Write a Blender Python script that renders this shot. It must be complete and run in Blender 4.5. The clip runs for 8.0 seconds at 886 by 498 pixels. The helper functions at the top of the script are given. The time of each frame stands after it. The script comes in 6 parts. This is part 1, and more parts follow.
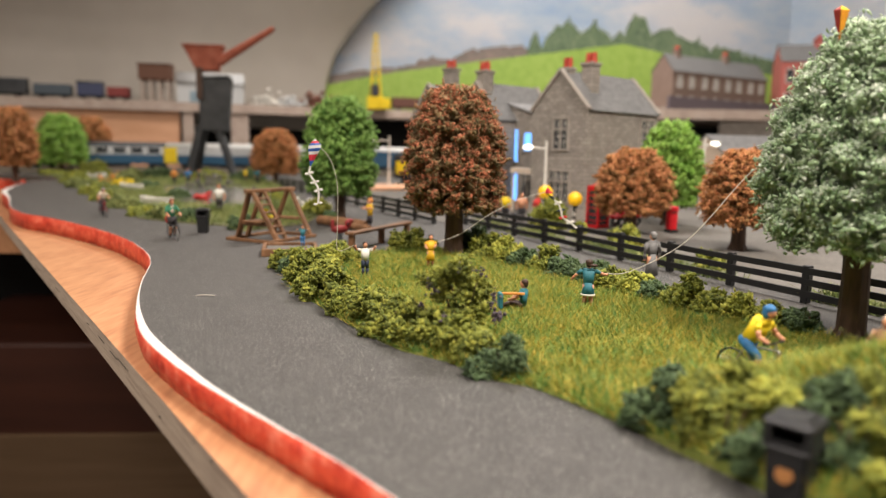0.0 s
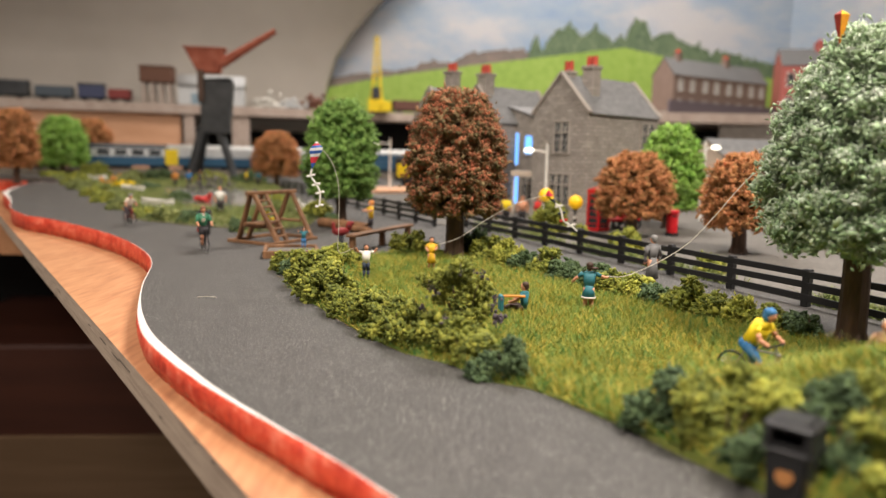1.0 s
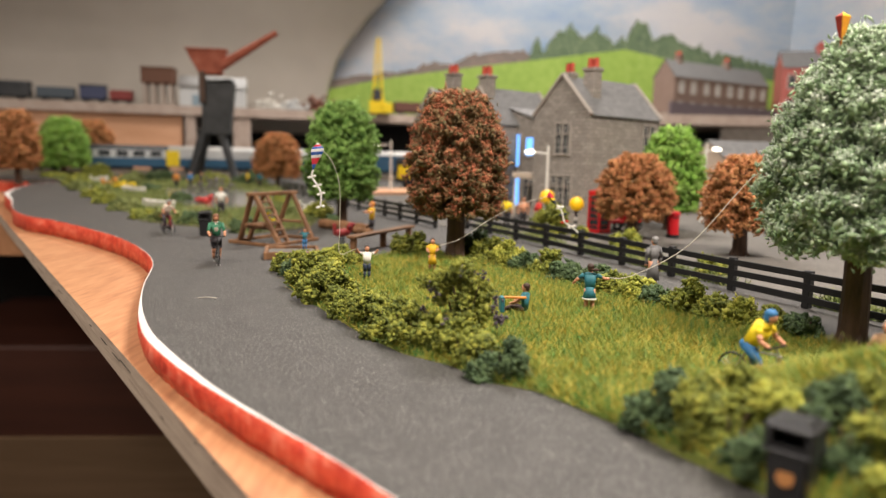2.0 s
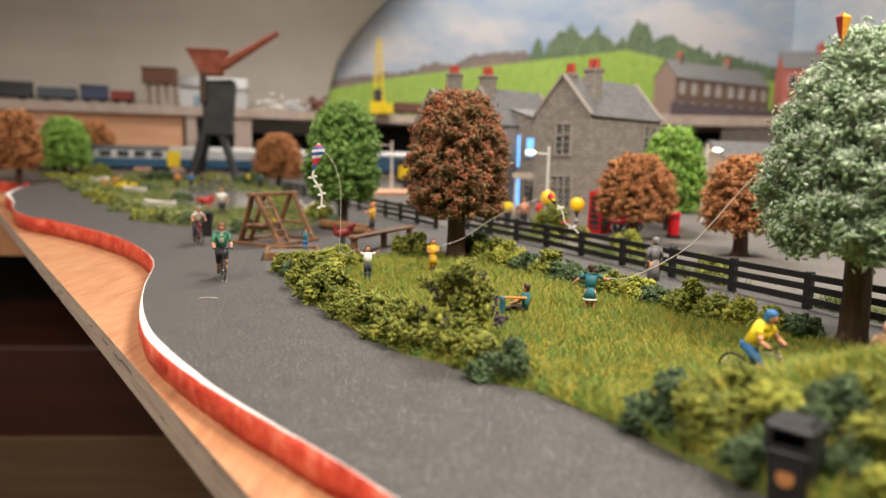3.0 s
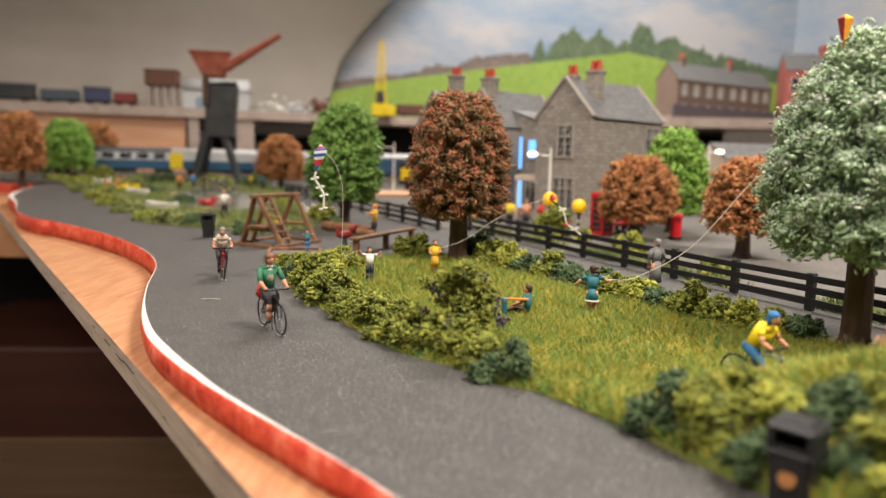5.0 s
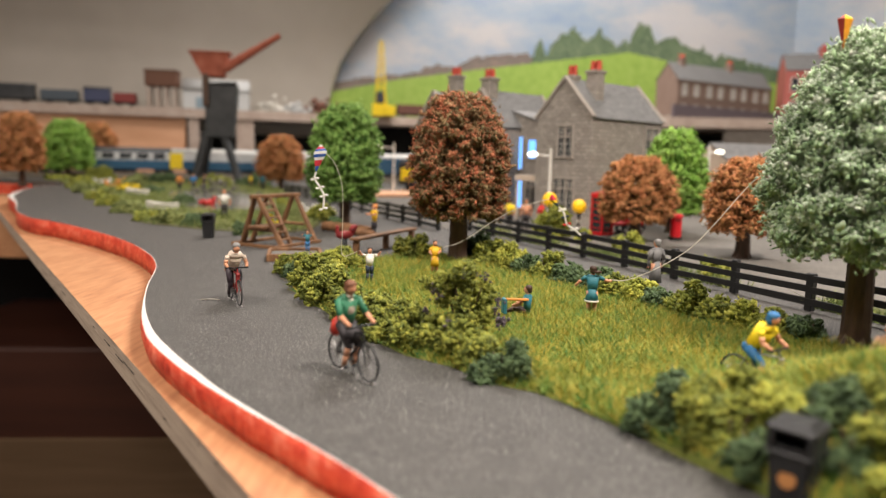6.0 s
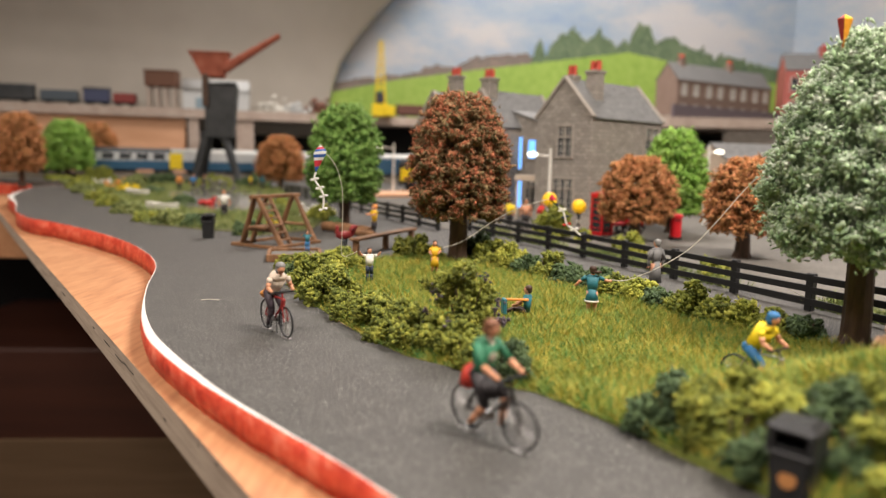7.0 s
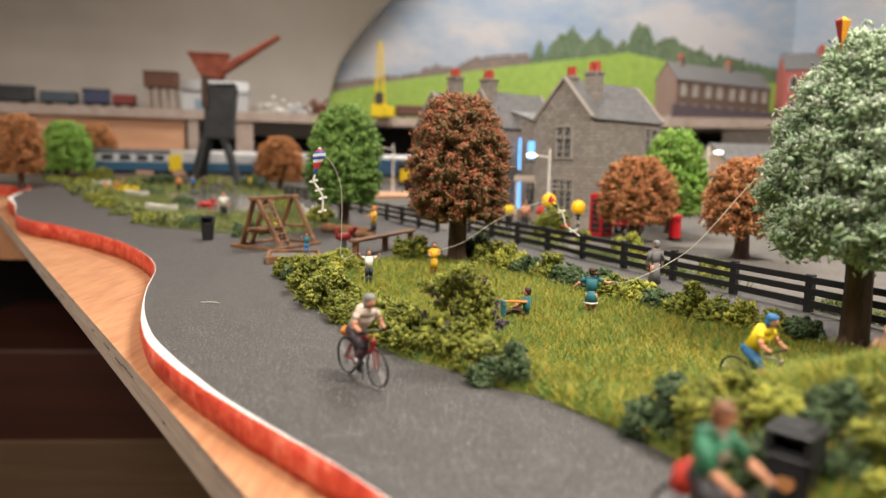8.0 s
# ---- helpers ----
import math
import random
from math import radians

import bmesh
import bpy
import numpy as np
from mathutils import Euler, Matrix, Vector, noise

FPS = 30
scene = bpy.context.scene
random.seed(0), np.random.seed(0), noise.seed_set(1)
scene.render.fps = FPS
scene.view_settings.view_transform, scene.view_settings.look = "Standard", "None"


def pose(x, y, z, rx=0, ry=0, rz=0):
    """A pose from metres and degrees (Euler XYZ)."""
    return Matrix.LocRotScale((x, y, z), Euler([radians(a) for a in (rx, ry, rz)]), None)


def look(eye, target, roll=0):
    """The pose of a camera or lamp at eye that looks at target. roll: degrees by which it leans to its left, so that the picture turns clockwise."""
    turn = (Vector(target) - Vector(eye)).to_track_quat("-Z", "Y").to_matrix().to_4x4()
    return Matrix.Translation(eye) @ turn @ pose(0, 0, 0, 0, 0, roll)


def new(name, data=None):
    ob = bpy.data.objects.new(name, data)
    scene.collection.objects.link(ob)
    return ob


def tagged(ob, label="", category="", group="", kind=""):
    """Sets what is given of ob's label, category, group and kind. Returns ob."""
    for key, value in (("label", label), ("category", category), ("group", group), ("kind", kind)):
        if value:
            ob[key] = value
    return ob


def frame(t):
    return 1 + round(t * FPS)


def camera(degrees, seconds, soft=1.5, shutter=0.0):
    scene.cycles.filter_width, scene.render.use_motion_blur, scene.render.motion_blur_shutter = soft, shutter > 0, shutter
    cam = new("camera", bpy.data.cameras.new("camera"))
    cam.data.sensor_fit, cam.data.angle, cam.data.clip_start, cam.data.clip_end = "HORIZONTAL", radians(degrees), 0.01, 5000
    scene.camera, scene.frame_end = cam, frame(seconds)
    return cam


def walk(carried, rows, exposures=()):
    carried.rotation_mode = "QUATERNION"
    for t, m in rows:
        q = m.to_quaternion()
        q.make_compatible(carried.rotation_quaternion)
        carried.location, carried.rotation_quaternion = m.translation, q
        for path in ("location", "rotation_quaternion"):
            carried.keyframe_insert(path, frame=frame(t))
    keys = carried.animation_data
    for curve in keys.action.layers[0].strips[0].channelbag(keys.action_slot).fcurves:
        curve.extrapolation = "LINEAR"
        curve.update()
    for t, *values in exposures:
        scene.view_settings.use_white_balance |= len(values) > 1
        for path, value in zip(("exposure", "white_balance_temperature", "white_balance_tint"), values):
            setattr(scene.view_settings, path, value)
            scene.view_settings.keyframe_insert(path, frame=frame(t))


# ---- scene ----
CM = 0.01  # the model is laid out in centimetres

cam = camera(65, 8.0, soft=1.4)
cam.data.dof.use_dof = True
cam.data.dof.focus_distance = 0.245
cam.data.dof.aperture_fstop = 12.0

# seconds, eye in centimetres, tilt down, roll and turn in degrees
CAMERA_ROWS = [
    (0.0, 0.029, 0.094, 5.265, 8.053, 1.179, 0.321),
    (0.5, 0.015, 0.055, 5.277, 7.935, 1.275, 0.309),
    (1.0, 0.003, 0.041, 5.258, 7.820, 1.350, 0.292),
    (1.5, 0.002, 0.035, 5.243, 7.724, 1.405, 0.244),
    (3.0, 0.004, 0.017, 5.239, 7.642, 1.450, 0.162),
    (3.5, -0.006, -0.002, 5.221, 7.579, 1.473, 0.091),
    (4.0, -0.010, -0.008, 5.201, 7.535, 1.483, 0.036),
    (4.5, 0.001, -0.004, 5.208, 7.499, 1.481, 0.001),
    (6.0, 0.010, -0.005, 5.229, 7.477, 1.455, -0.013),
    (6.5, 0.009, -0.005, 5.231, 7.475, 1.434, -0.015),
    (7.0, 0.011, 0.004, 5.230, 7.467, 1.417, -0.003),
    (7.5, 0.019, 0.008, 5.250, 7.449, 1.364, 0.013),
    (8.0, 0.031, -0.006, 5.294, 7.443, 1.289, 0.013),
]


def camera_pose(x, y, z, tilt, roll, turn):
    eye = Vector((x, y, z)) * CM
    a, b = radians(tilt), radians(turn)
    ahead = Vector((math.sin(b) * math.cos(a), math.cos(b) * math.cos(a), -math.sin(a)))
    return look(eye, eye + ahead, roll)


walk(cam, [(r[0], camera_pose(*r[1:])) for r in CAMERA_ROWS])

# ---- light: two ceiling fittings of the hobby room ----
scene.view_settings.exposure = 0.0
world = bpy.data.worlds.new("room_dark")
world.use_nodes = True
world.node_tree.nodes["Background"].inputs[0].default_value = (0.9, 0.85, 0.8, 1)
world.node_tree.nodes["Background"].inputs[1].default_value = 0.05
scene.world = world


def ceiling_lamp(name, x, y, z, size, watts, tone):
    data = bpy.data.lights.new(name, "AREA")
    data.shape, data.size, data.size_y, data.energy, data.color = "RECTANGLE", size, size * 0.6, watts, tone
    ob = new(name, data)
    ob.matrix_world = pose(x * CM, y * CM, z * CM)
    return ob


ceiling_lamp("ceiling_lamp", 33, 3, 58, 0.2, 8.2, (1.0, 0.905, 0.82))
ceiling_lamp("ceiling_lamp", 22, 132, 112, 0.6, 23.0, (1.0, 0.92, 0.86))
ceiling_lamp("ceiling_lamp", -70, -30, 115, 0.9, 27.0, (1.0, 0.905, 0.82))


# ---- materials ----
def material(name, colors, rough=0.7, scale=200.0, detail=4.0, bump=0.0, bump_scale=None, metal=0.0, island=0.0, stretch=None, spec=0.5, fine=0.0, fine_mix=0.55, span=(0.3, 0.7)):
    """Colours blended by a two-octave noise at real size; island adds a tone per loose piece."""
    m = bpy.data.materials.new(name)
    m.use_nodes = True
    nt = m.node_tree
    N, L = nt.nodes, nt.links
    b = N["Principled BSDF"]
    b.inputs["Roughness"].default_value = rough
    b.inputs["Metallic"].default_value = metal
    b.inputs["Specular IOR Level"].default_value = spec
    co = N.new("ShaderNodeTexCoord")
    mp = N.new("ShaderNodeMapping")
    L.new(co.outputs["Object"], mp.inputs[0])
    if stretch:
        mp.inputs["Scale"].default_value = stretch
    nz = N.new("ShaderNodeTexNoise")
    nz.inputs["Scale"].default_value, nz.inputs["Detail"].default_value = scale, detail
    nz.inputs["Roughness"].default_value = 0.65
    L.new(mp.outputs[0], nz.inputs["Vector"])
    ramp = N.new("ShaderNodeValToRGB")
    el = ramp.color_ramp.elements
    n = len(colors)
    el[0].position, el[0].color = span[0], (*colors[0], 1)
    el[1].position, el[1].color = span[1], (*colors[-1], 1)
    for i in range(1, n - 1):
        e = el.new(span[0] + (span[1] - span[0]) * i / (n - 1))
        e.color = (*colors[i], 1)
    value = nz.outputs["Fac"]
    if fine:
        n2 = N.new("ShaderNodeTexNoise")
        n2.inputs["Scale"].default_value, n2.inputs["Detail"].default_value = scale * fine, 2.0
        L.new(mp.outputs[0], n2.inputs["Vector"])
        mx = N.new("ShaderNodeMix")
        mx.inputs[0].default_value = fine_mix
        L.new(value, mx.inputs[2])
        L.new(n2.outputs["Fac"], mx.inputs[3])
        value = mx.outputs[0]
    if island:
        geo = N.new("ShaderNodeNewGeometry")
        mx = N.new("ShaderNodeMix")
        mx.inputs[0].default_value = island
        L.new(value, mx.inputs[2])
        L.new(geo.outputs["Random Per Island"], mx.inputs[3])
        value = mx.outputs[0]
    L.new(value, ramp.inputs[0])
    L.new(ramp.outputs[0], b.inputs["Base Color"])
    if bump:
        n3 = N.new("ShaderNodeTexNoise")
        n3.inputs["Scale"].default_value, n3.inputs["Detail"].default_value = bump_scale or scale * 3, 3.0
        L.new(mp.outputs[0], n3.inputs["Vector"])
        bp = N.new("ShaderNodeBump")
        bp.inputs["Strength"].default_value, bp.inputs["Distance"].default_value = bump, 0.0006
        L.new(n3.outputs["Fac"], bp.inputs["Height"])
        L.new(bp.outputs[0], b.inputs["Normal"])
    return m


def plain(name, c, rough=0.55, metal=0.0, emit=0.0, scale=600.0, vary=0.16):
    m = material(name, [tuple(v * (1 - vary) for v in c), tuple(min(1, v * (1 + vary)) for v in c)], rough, scale, metal=metal, bump=0.15)
    if emit:
        b = m.node_tree.nodes["Principled BSDF"]
        b.inputs["Emission Color"].default_value, b.inputs["Emission Strength"].default_value = (*c, 1), emit
    return m


def clear(name, tone=(1, 1, 1), rough=0.05):
    m = plain(name, tone, rough)
    b = m.node_tree.nodes["Principled BSDF"]
    b.inputs["Transmission Weight"].default_value, b.inputs["IOR"].default_value = 1.0, 1.2
    return m


ASPHALT = material("asphalt_paper", [(0.02, 0.0185, 0.017), (0.042, 0.0395, 0.0365), (0.068, 0.064, 0.0595), (0.108, 0.1025, 0.095), (0.42, 0.4, 0.37)], 0.62, 120, 6, bump=0.7, bump_scale=2600, fine=16, fine_mix=0.9, span=(0.37, 0.68))
PLY = material("plywood_face", [(0.33, 0.14, 0.065), (0.47, 0.225, 0.105), (0.56, 0.29, 0.145)], 0.55, 60, 5, bump=0.1, stretch=(1, 0.12, 1), fine=8)
PLY_EDGE = material("plywood_edge", [(0.22, 0.165, 0.125), (0.4, 0.31, 0.235), (0.5, 0.4, 0.31)], 0.8, 90, 5, bump=0.3, stretch=(0.15, 0.15, 4.0), fine=5)
RED_EDGE = material("red_painted_edge", [(0.42, 0.028, 0.012), (0.58, 0.055, 0.025), (0.66, 0.085, 0.04), (0.74, 0.17, 0.1)], 0.5, 70, 5, bump=0.6, bump_scale=500, fine=4, fine_mix=0.45, span=(0.38, 0.62))
WHITE_EDGE = material("white_paint_edge", [(0.62, 0.58, 0.54), (0.78, 0.75, 0.70)], 0.6, 300, bump=0.2)
GRASS_MAT = material("static_grass", [(0.05, 0.175, 0.035), (0.15, 0.25, 0.026), (0.3, 0.31, 0.032), (0.55, 0.38, 0.055)], 0.7, 110, 3, island=0.55)
MEADOW = material("garden_static_grass", [(0.06, 0.11, 0.025), (0.14, 0.19, 0.04), (0.24, 0.27, 0.07), (0.34, 0.33, 0.12)], 0.75, 40, 3, island=0.4)
TURF = material("turf_mat", [(0.085, 0.13, 0.022), (0.18, 0.21, 0.036), (0.27, 0.255, 0.06)], 0.9, 180, 5, bump=0.8, bump_scale=900, fine=6)
GARDEN_SOIL = material("garden_ground_scatter", [(0.07, 0.075, 0.03), (0.14, 0.14, 0.06), (0.22, 0.2, 0.11)], 0.9, 60, 5, bump=0.8, bump_scale=500, fine=6)
BUSH_OLIVE = material("olive_foam_foliage", [(0.075, 0.095, 0.012), (0.175, 0.195, 0.022), (0.34, 0.33, 0.045)], 0.85, 150, 3, bump=0.4, bump_scale=1500, island=0.32)
BUSH_DARK = material("dark_green_foam_foliage", [(0.03, 0.055, 0.02), (0.06, 0.1, 0.035), (0.11, 0.155, 0.055)], 0.85, 150, 3, bump=0.4, bump_scale=1500, island=0.32)
BUSH_LIME = material("lime_foam_foliage", [(0.13, 0.155, 0.018), (0.27, 0.285, 0.035), (0.46, 0.43, 0.065)], 0.85, 150, 3, bump=0.4, bump_scale=1500, island=0.32)
LEAF_GREEN = material("green_tree_foliage", [(0.06, 0.15, 0.022), (0.14, 0.26, 0.04), (0.22, 0.35, 0.075)], 0.8, 120, 3, bump=0.4, bump_scale=1500, island=0.32)
LEAF_BRIGHT = material("bright_green_foliage", [(0.12, 0.27, 0.03), (0.23, 0.42, 0.055), (0.33, 0.52, 0.1)], 0.8, 120, 3, bump=0.4, bump_scale=1500, island=0.32)
LEAF_BROWN = material("copper_tree_foliage", [(0.115, 0.09, 0.035), (0.2, 0.135, 0.055), (0.31, 0.16, 0.07)], 0.8, 120, 3, bump=0.4, bump_scale=1500, island=0.32)
LEAF_RUST = material("rust_tree_foliage", [(0.23, 0.125, 0.04), (0.41, 0.185, 0.06), (0.52, 0.24, 0.085)], 0.8, 120, 3, bump=0.4, bump_scale=1500, island=0.32)
LEAF_PALE = material("pale_green_flecked_foliage", [(0.21, 0.32, 0.16), (0.33, 0.45, 0.25), (0.45, 0.55, 0.36)], 0.8, 120, 3, bump=0.4, bump_scale=1500, island=0.32)
TIP_RED = material("red_leaf_tips", [(0.3, 0.13, 0.06), (0.42, 0.145, 0.065), (0.58, 0.18, 0.09)], 0.8, 120, 3, bump=0.3, bump_scale=1500, island=0.4)
TIP_RUST = material("rust_leaf_tips", [(0.48, 0.2, 0.075), (0.62, 0.25, 0.1), (0.75, 0.32, 0.15)], 0.8, 120, 3, bump=0.3, bump_scale=1500, island=0.4)
TIP_WHITE = material("whitish_leaf_tips", [(0.38, 0.48, 0.33), (0.53, 0.61, 0.46), (0.7, 0.73, 0.63)], 0.8, 120, 3, bump=0.3, bump_scale=1500, island=0.5)
TIP_MID = material("mid_green_leaf_tips", [(0.15, 0.29, 0.05), (0.23, 0.39, 0.085), (0.31, 0.46, 0.13)], 0.8, 120, 3, bump=0.3, bump_scale=1500, island=0.4)
TIP_GREEN = material("fresh_leaf_tips", [(0.16, 0.31, 0.05), (0.26, 0.42, 0.09), (0.34, 0.50, 0.13)], 0.8, 120, 3, bump=0.3, bump_scale=1500, island=0.4)
BARK = material("moulded_brown_trunk", [(0.045, 0.024, 0.014), (0.085, 0.045, 0.028), (0.12, 0.07, 0.045)], 0.6, 300, 4, bump=0.7, bump_scale=500, stretch=(1, 1, 0.2))
STONE = material("grey_ashlar_stone", [(0.26, 0.225, 0.195), (0.39, 0.345, 0.3), (0.48, 0.435, 0.385)], 0.85, 140, 5, bump=0.5, bump_scale=600, fine=5)


def masonry(m, width, dark):
    """Lay coursed joints over a wall material, as colour and relief."""
    nt = m.node_tree
    N, L = nt.nodes, nt.links
    b = N["Principled BSDF"]
    co, sep, add, com = N.new("ShaderNodeTexCoord"), N.new("ShaderNodeSeparateXYZ"), N.new("ShaderNodeMath"), N.new("ShaderNodeCombineXYZ")
    L.new(co.outputs["Object"], sep.inputs[0])
    L.new(sep.outputs[0], add.inputs[0])
    L.new(sep.outputs[1], add.inputs[1])
    L.new(add.outputs[0], com.inputs[0])
    L.new(sep.outputs[2], com.inputs[1])
    br = N.new("ShaderNodeTexBrick")
    br.inputs["Scale"].default_value = 0.5 / width
    br.inputs["Mortar Size"].default_value = 0.03
    br.inputs["Color1"].default_value, br.inputs["Color2"].default_value = (1, 1, 1, 1), (0.72, 0.72, 0.74, 1)
    br.inputs["Mortar"].default_value = (dark, dark, dark, 1)
    L.new(com.outputs[0], br.inputs["Vector"])
    base = b.inputs["Base Color"].links[0].from_socket
    mx = N.new("ShaderNodeMix")
    mx.data_type, mx.blend_type = "RGBA", "MULTIPLY"
    mx.inputs[0].default_value = 1.0
    L.new(base, mx.inputs[6])
    L.new(br.outputs["Color"], mx.inputs[7])
    L.new(mx.outputs[2], b.inputs["Base Color"])


masonry(STONE, 0.0062, 0.55)
STONE_TRIM = plain("pale_stone_trim", (0.36, 0.32, 0.28), 0.8)
SLATE = material("grey_slate", [(0.11, 0.11, 0.11), (0.17, 0.17, 0.17), (0.22, 0.215, 0.21)], 0.7, 160, 4, bump=0.3, stretch=(1, 1, 3))
TERRACOTTA = plain("red_clay_pot", (0.50, 0.07, 0.04), 0.7)
FENCE_BLACK = plain("black_fence_plastic", (0.012, 0.012, 0.013), 0.45)
BLACK = plain("black_plastic", (0.016, 0.016, 0.017), 0.4)
WOOD = material("brown_stained_wood", [(0.1, 0.045, 0.018), (0.2, 0.095, 0.04), (0.28, 0.14, 0.065)], 0.6, 200, 4, bump=0.3, stretch=(1, 1, 0.3))
PAVE = material("pale_paving", [(0.097, 0.089, 0.078), (0.132, 0.121, 0.106), (0.168, 0.154, 0.135)], 0.8, 60, 5, bump=0.2, fine=8)
DECK = material("upper_board_edge", [(0.36, 0.28, 0.23), (0.46, 0.36, 0.30), (0.50, 0.42, 0.36)], 0.8, 40, 5, bump=0.2)
FASCIA = material("bare_ply_fascia", [(0.58, 0.3, 0.16), (0.7, 0.38, 0.22), (0.76, 0.45, 0.27)], 0.6, 14, 5, stretch=(0.15, 1, 1.5))
# near-black for shade painted under the layout, in the recess, in ply voids
SHADOW_BLACK = plain("painted_shade_black", (0.006, 0.005, 0.005), 0.9)
CEIL = material("grey_emulsion_ceiling", [(0.5, 0.455, 0.4), (0.58, 0.53, 0.47)], 0.85, 4, 3)
WALL = material("room_plaster", [(0.50, 0.45, 0.40), (0.56, 0.51, 0.46)], 0.9, 5, 3)
FLOOR = material("dark_floor", [(0.03, 0.018, 0.012), (0.06, 0.035, 0.025)], 0.6, 12, 4)


# ---- mesh helpers (centimetres) ----
def part(name, bm, mats, parent=None, label="", at=None, smooth=False):
    """Link a bmesh as one object, scaled from centimetres; at: x, y, z and turn about z."""
    bmesh.ops.scale(bm, vec=(CM, CM, CM), verts=bm.verts)
    me = bpy.data.meshes.new(name)
    bm.to_mesh(me)
    bm.free()
    for m in mats if isinstance(mats, (list, tuple)) else [mats]:
        me.materials.append(m)
    if smooth:
        me.polygons.foreach_set("use_smooth", [True] * len(me.polygons))
    ob = new(name, me)
    if parent:
        ob.parent = parent
    if at:
        ob.matrix_basis = put(*at)
    if label:
        tagged(ob, label)
    return ob


def put(x, y, z=0.0, turn=0.0, rx=0.0, ry=0.0):
    return pose(x * CM, y * CM, z * CM, rx, ry, turn)


def thing(name, label, category, at=(0, 0, 0, 0), group="", kind=""):
    ob = new(name)
    ob.empty_display_size = 0.005
    ob.matrix_basis = put(*at)
    return tagged(ob, label, category, group, kind)


def paint(faces, index):
    for f in faces:
        f.material_index = index


def faces_of(verts):
    return {f for v in verts for f in v.link_faces}


def box(bm, c, s, turn=0.0, index=0, bevel=0.0, rx=0.0, ry=0.0):
    m = Matrix.LocRotScale(c, Euler((radians(rx), radians(ry), radians(turn))), s)
    vs = bmesh.ops.create_cube(bm, size=1, matrix=m)["verts"]
    fs = faces_of(vs)
    paint(fs, index)
    if bevel:
        es = list({e for v in vs for e in v.link_edges})
        r = bmesh.ops.bevel(bm, geom=es, offset=bevel, segments=1, affect="EDGES")
        paint(r["faces"], index)
    return vs


def rod(bm, p, q, r0, r1=None, n=8, index=0):
    p, q = Vector(p), Vector(q)
    d = q - p
    m = Matrix.Translation((p + q) / 2) @ d.to_track_quat("Z", "Y").to_matrix().to_4x4()
    vs = bmesh.ops.create_cone(bm, cap_ends=True, segments=n, radius1=r0, radius2=r0 if r1 is None else r1, depth=d.length, matrix=m)["verts"]
    paint(faces_of(vs), index)
    return vs


def ball(bm, c, r, index=0, sub=2, turn=0.0, rx=0.0):
    r = (r, r, r) if isinstance(r, (int, float)) else r
    m = Matrix.LocRotScale(c, Euler((radians(rx), 0, radians(turn))), r)
    vs = bmesh.ops.create_icosphere(bm, subdivisions=sub, radius=1, matrix=m)["verts"]
    paint(faces_of(vs), index)
    return vs


def ring(bm, c, radius, r, axis="X", n=24, k=6, index=0):
    """A torus round the axis."""
    rows = []
    for i in range(n):
        a = math.tau * i / n
        row = []
        for j in range(k):
            b = math.tau * j / k
            d, h = radius + r * math.cos(b), r * math.sin(b)
            u, v = d * math.cos(a), d * math.sin(a)
            row.append(bm.verts.new(Vector(c) + Vector({"X": (h, u, v), "Y": (u, h, v), "Z": (u, v, h)}[axis])))
        rows.append(row)
    for i in range(n):
        for j in range(k):
            f = bm.faces.new((rows[i][j], rows[(i + 1) % n][j], rows[(i + 1) % n][(j + 1) % k], rows[i][(j + 1) % k]))
            f.material_index = index


def prism(bm, outline, z0, z1, top=0, side=0, bottom=0):
    lo = [bm.verts.new((x, y, z0(x, y) if callable(z0) else z0)) for x, y in outline]
    hi = [bm.verts.new((x, y, z1(x, y) if callable(z1) else z1)) for x, y in outline]
    f = bm.faces.new(hi)
    f.material_index = top
    g = bm.faces.new(lo[::-1])
    g.material_index = bottom
    for i in range(len(lo)):
        j = (i + 1) % len(lo)
        bm.faces.new((lo[i], lo[j], hi[j], hi[i])).material_index = side
    bmesh.ops.recalc_face_normals(bm, faces=bm.faces)


def smooth_line(points, step=4):
    """Catmull-Rom through the points."""
    p = [Vector(q) for q in points]
    p = [p[0] * 2 - p[1]] + p + [p[-1] * 2 - p[-2]]
    out = []
    for i in range(1, len(p) - 2):
        for k in range(step):
            t = k / step
            a, b, c, d = p[i - 1 : i + 3]
            out.append(0.5 * (2 * b + (c - a) * t + (2 * a - 5 * b + 4 * c - d) * t * t + (3 * b - a - 3 * c + d) * t**3))
    return out + [p[-2]]


def tube(bm, points, r, n=6, index=0):
    pts = [Vector(q) for q in points]
    rows = []
    for i, p in enumerate(pts):
        d = (pts[min(i + 1, len(pts) - 1)] - pts[max(i - 1, 0)]).normalized()
        u = d.orthogonal().normalized()
        v = d.cross(u)
        rr = r(i / (len(pts) - 1)) if callable(r) else r
        rows.append([bm.verts.new(p + rr * (math.cos(math.tau * k / n) * u + math.sin(math.tau * k / n) * v)) for k in range(n)])
    for a, b in zip(rows, rows[1:]):
        # match the seam so that the tube does not twist
        s = min(range(n), key=lambda k: (b[k].co - a[0].co).length)
        b[:] = b[s:] + b[:s]
        for k in range(n):
            bm.faces.new((a[k], a[(k + 1) % n], b[(k + 1) % n], b[k])).material_index = index
    bm.faces.new(rows[0][::-1]).material_index = index
    bm.faces.new(rows[-1]).material_index = index


OCTA = np.array([(1, 0, 0), (-1, 0, 0), (0, 1, 0), (0, -1, 0), (0, 0, 1), (0, 0, -1)], float)
OCTA_F = np.array([(0, 2, 4), (2, 1, 4), (1, 3, 4), (3, 0, 4), (2, 0, 5), (1, 2, 5), (3, 1, 5), (0, 3, 5)])


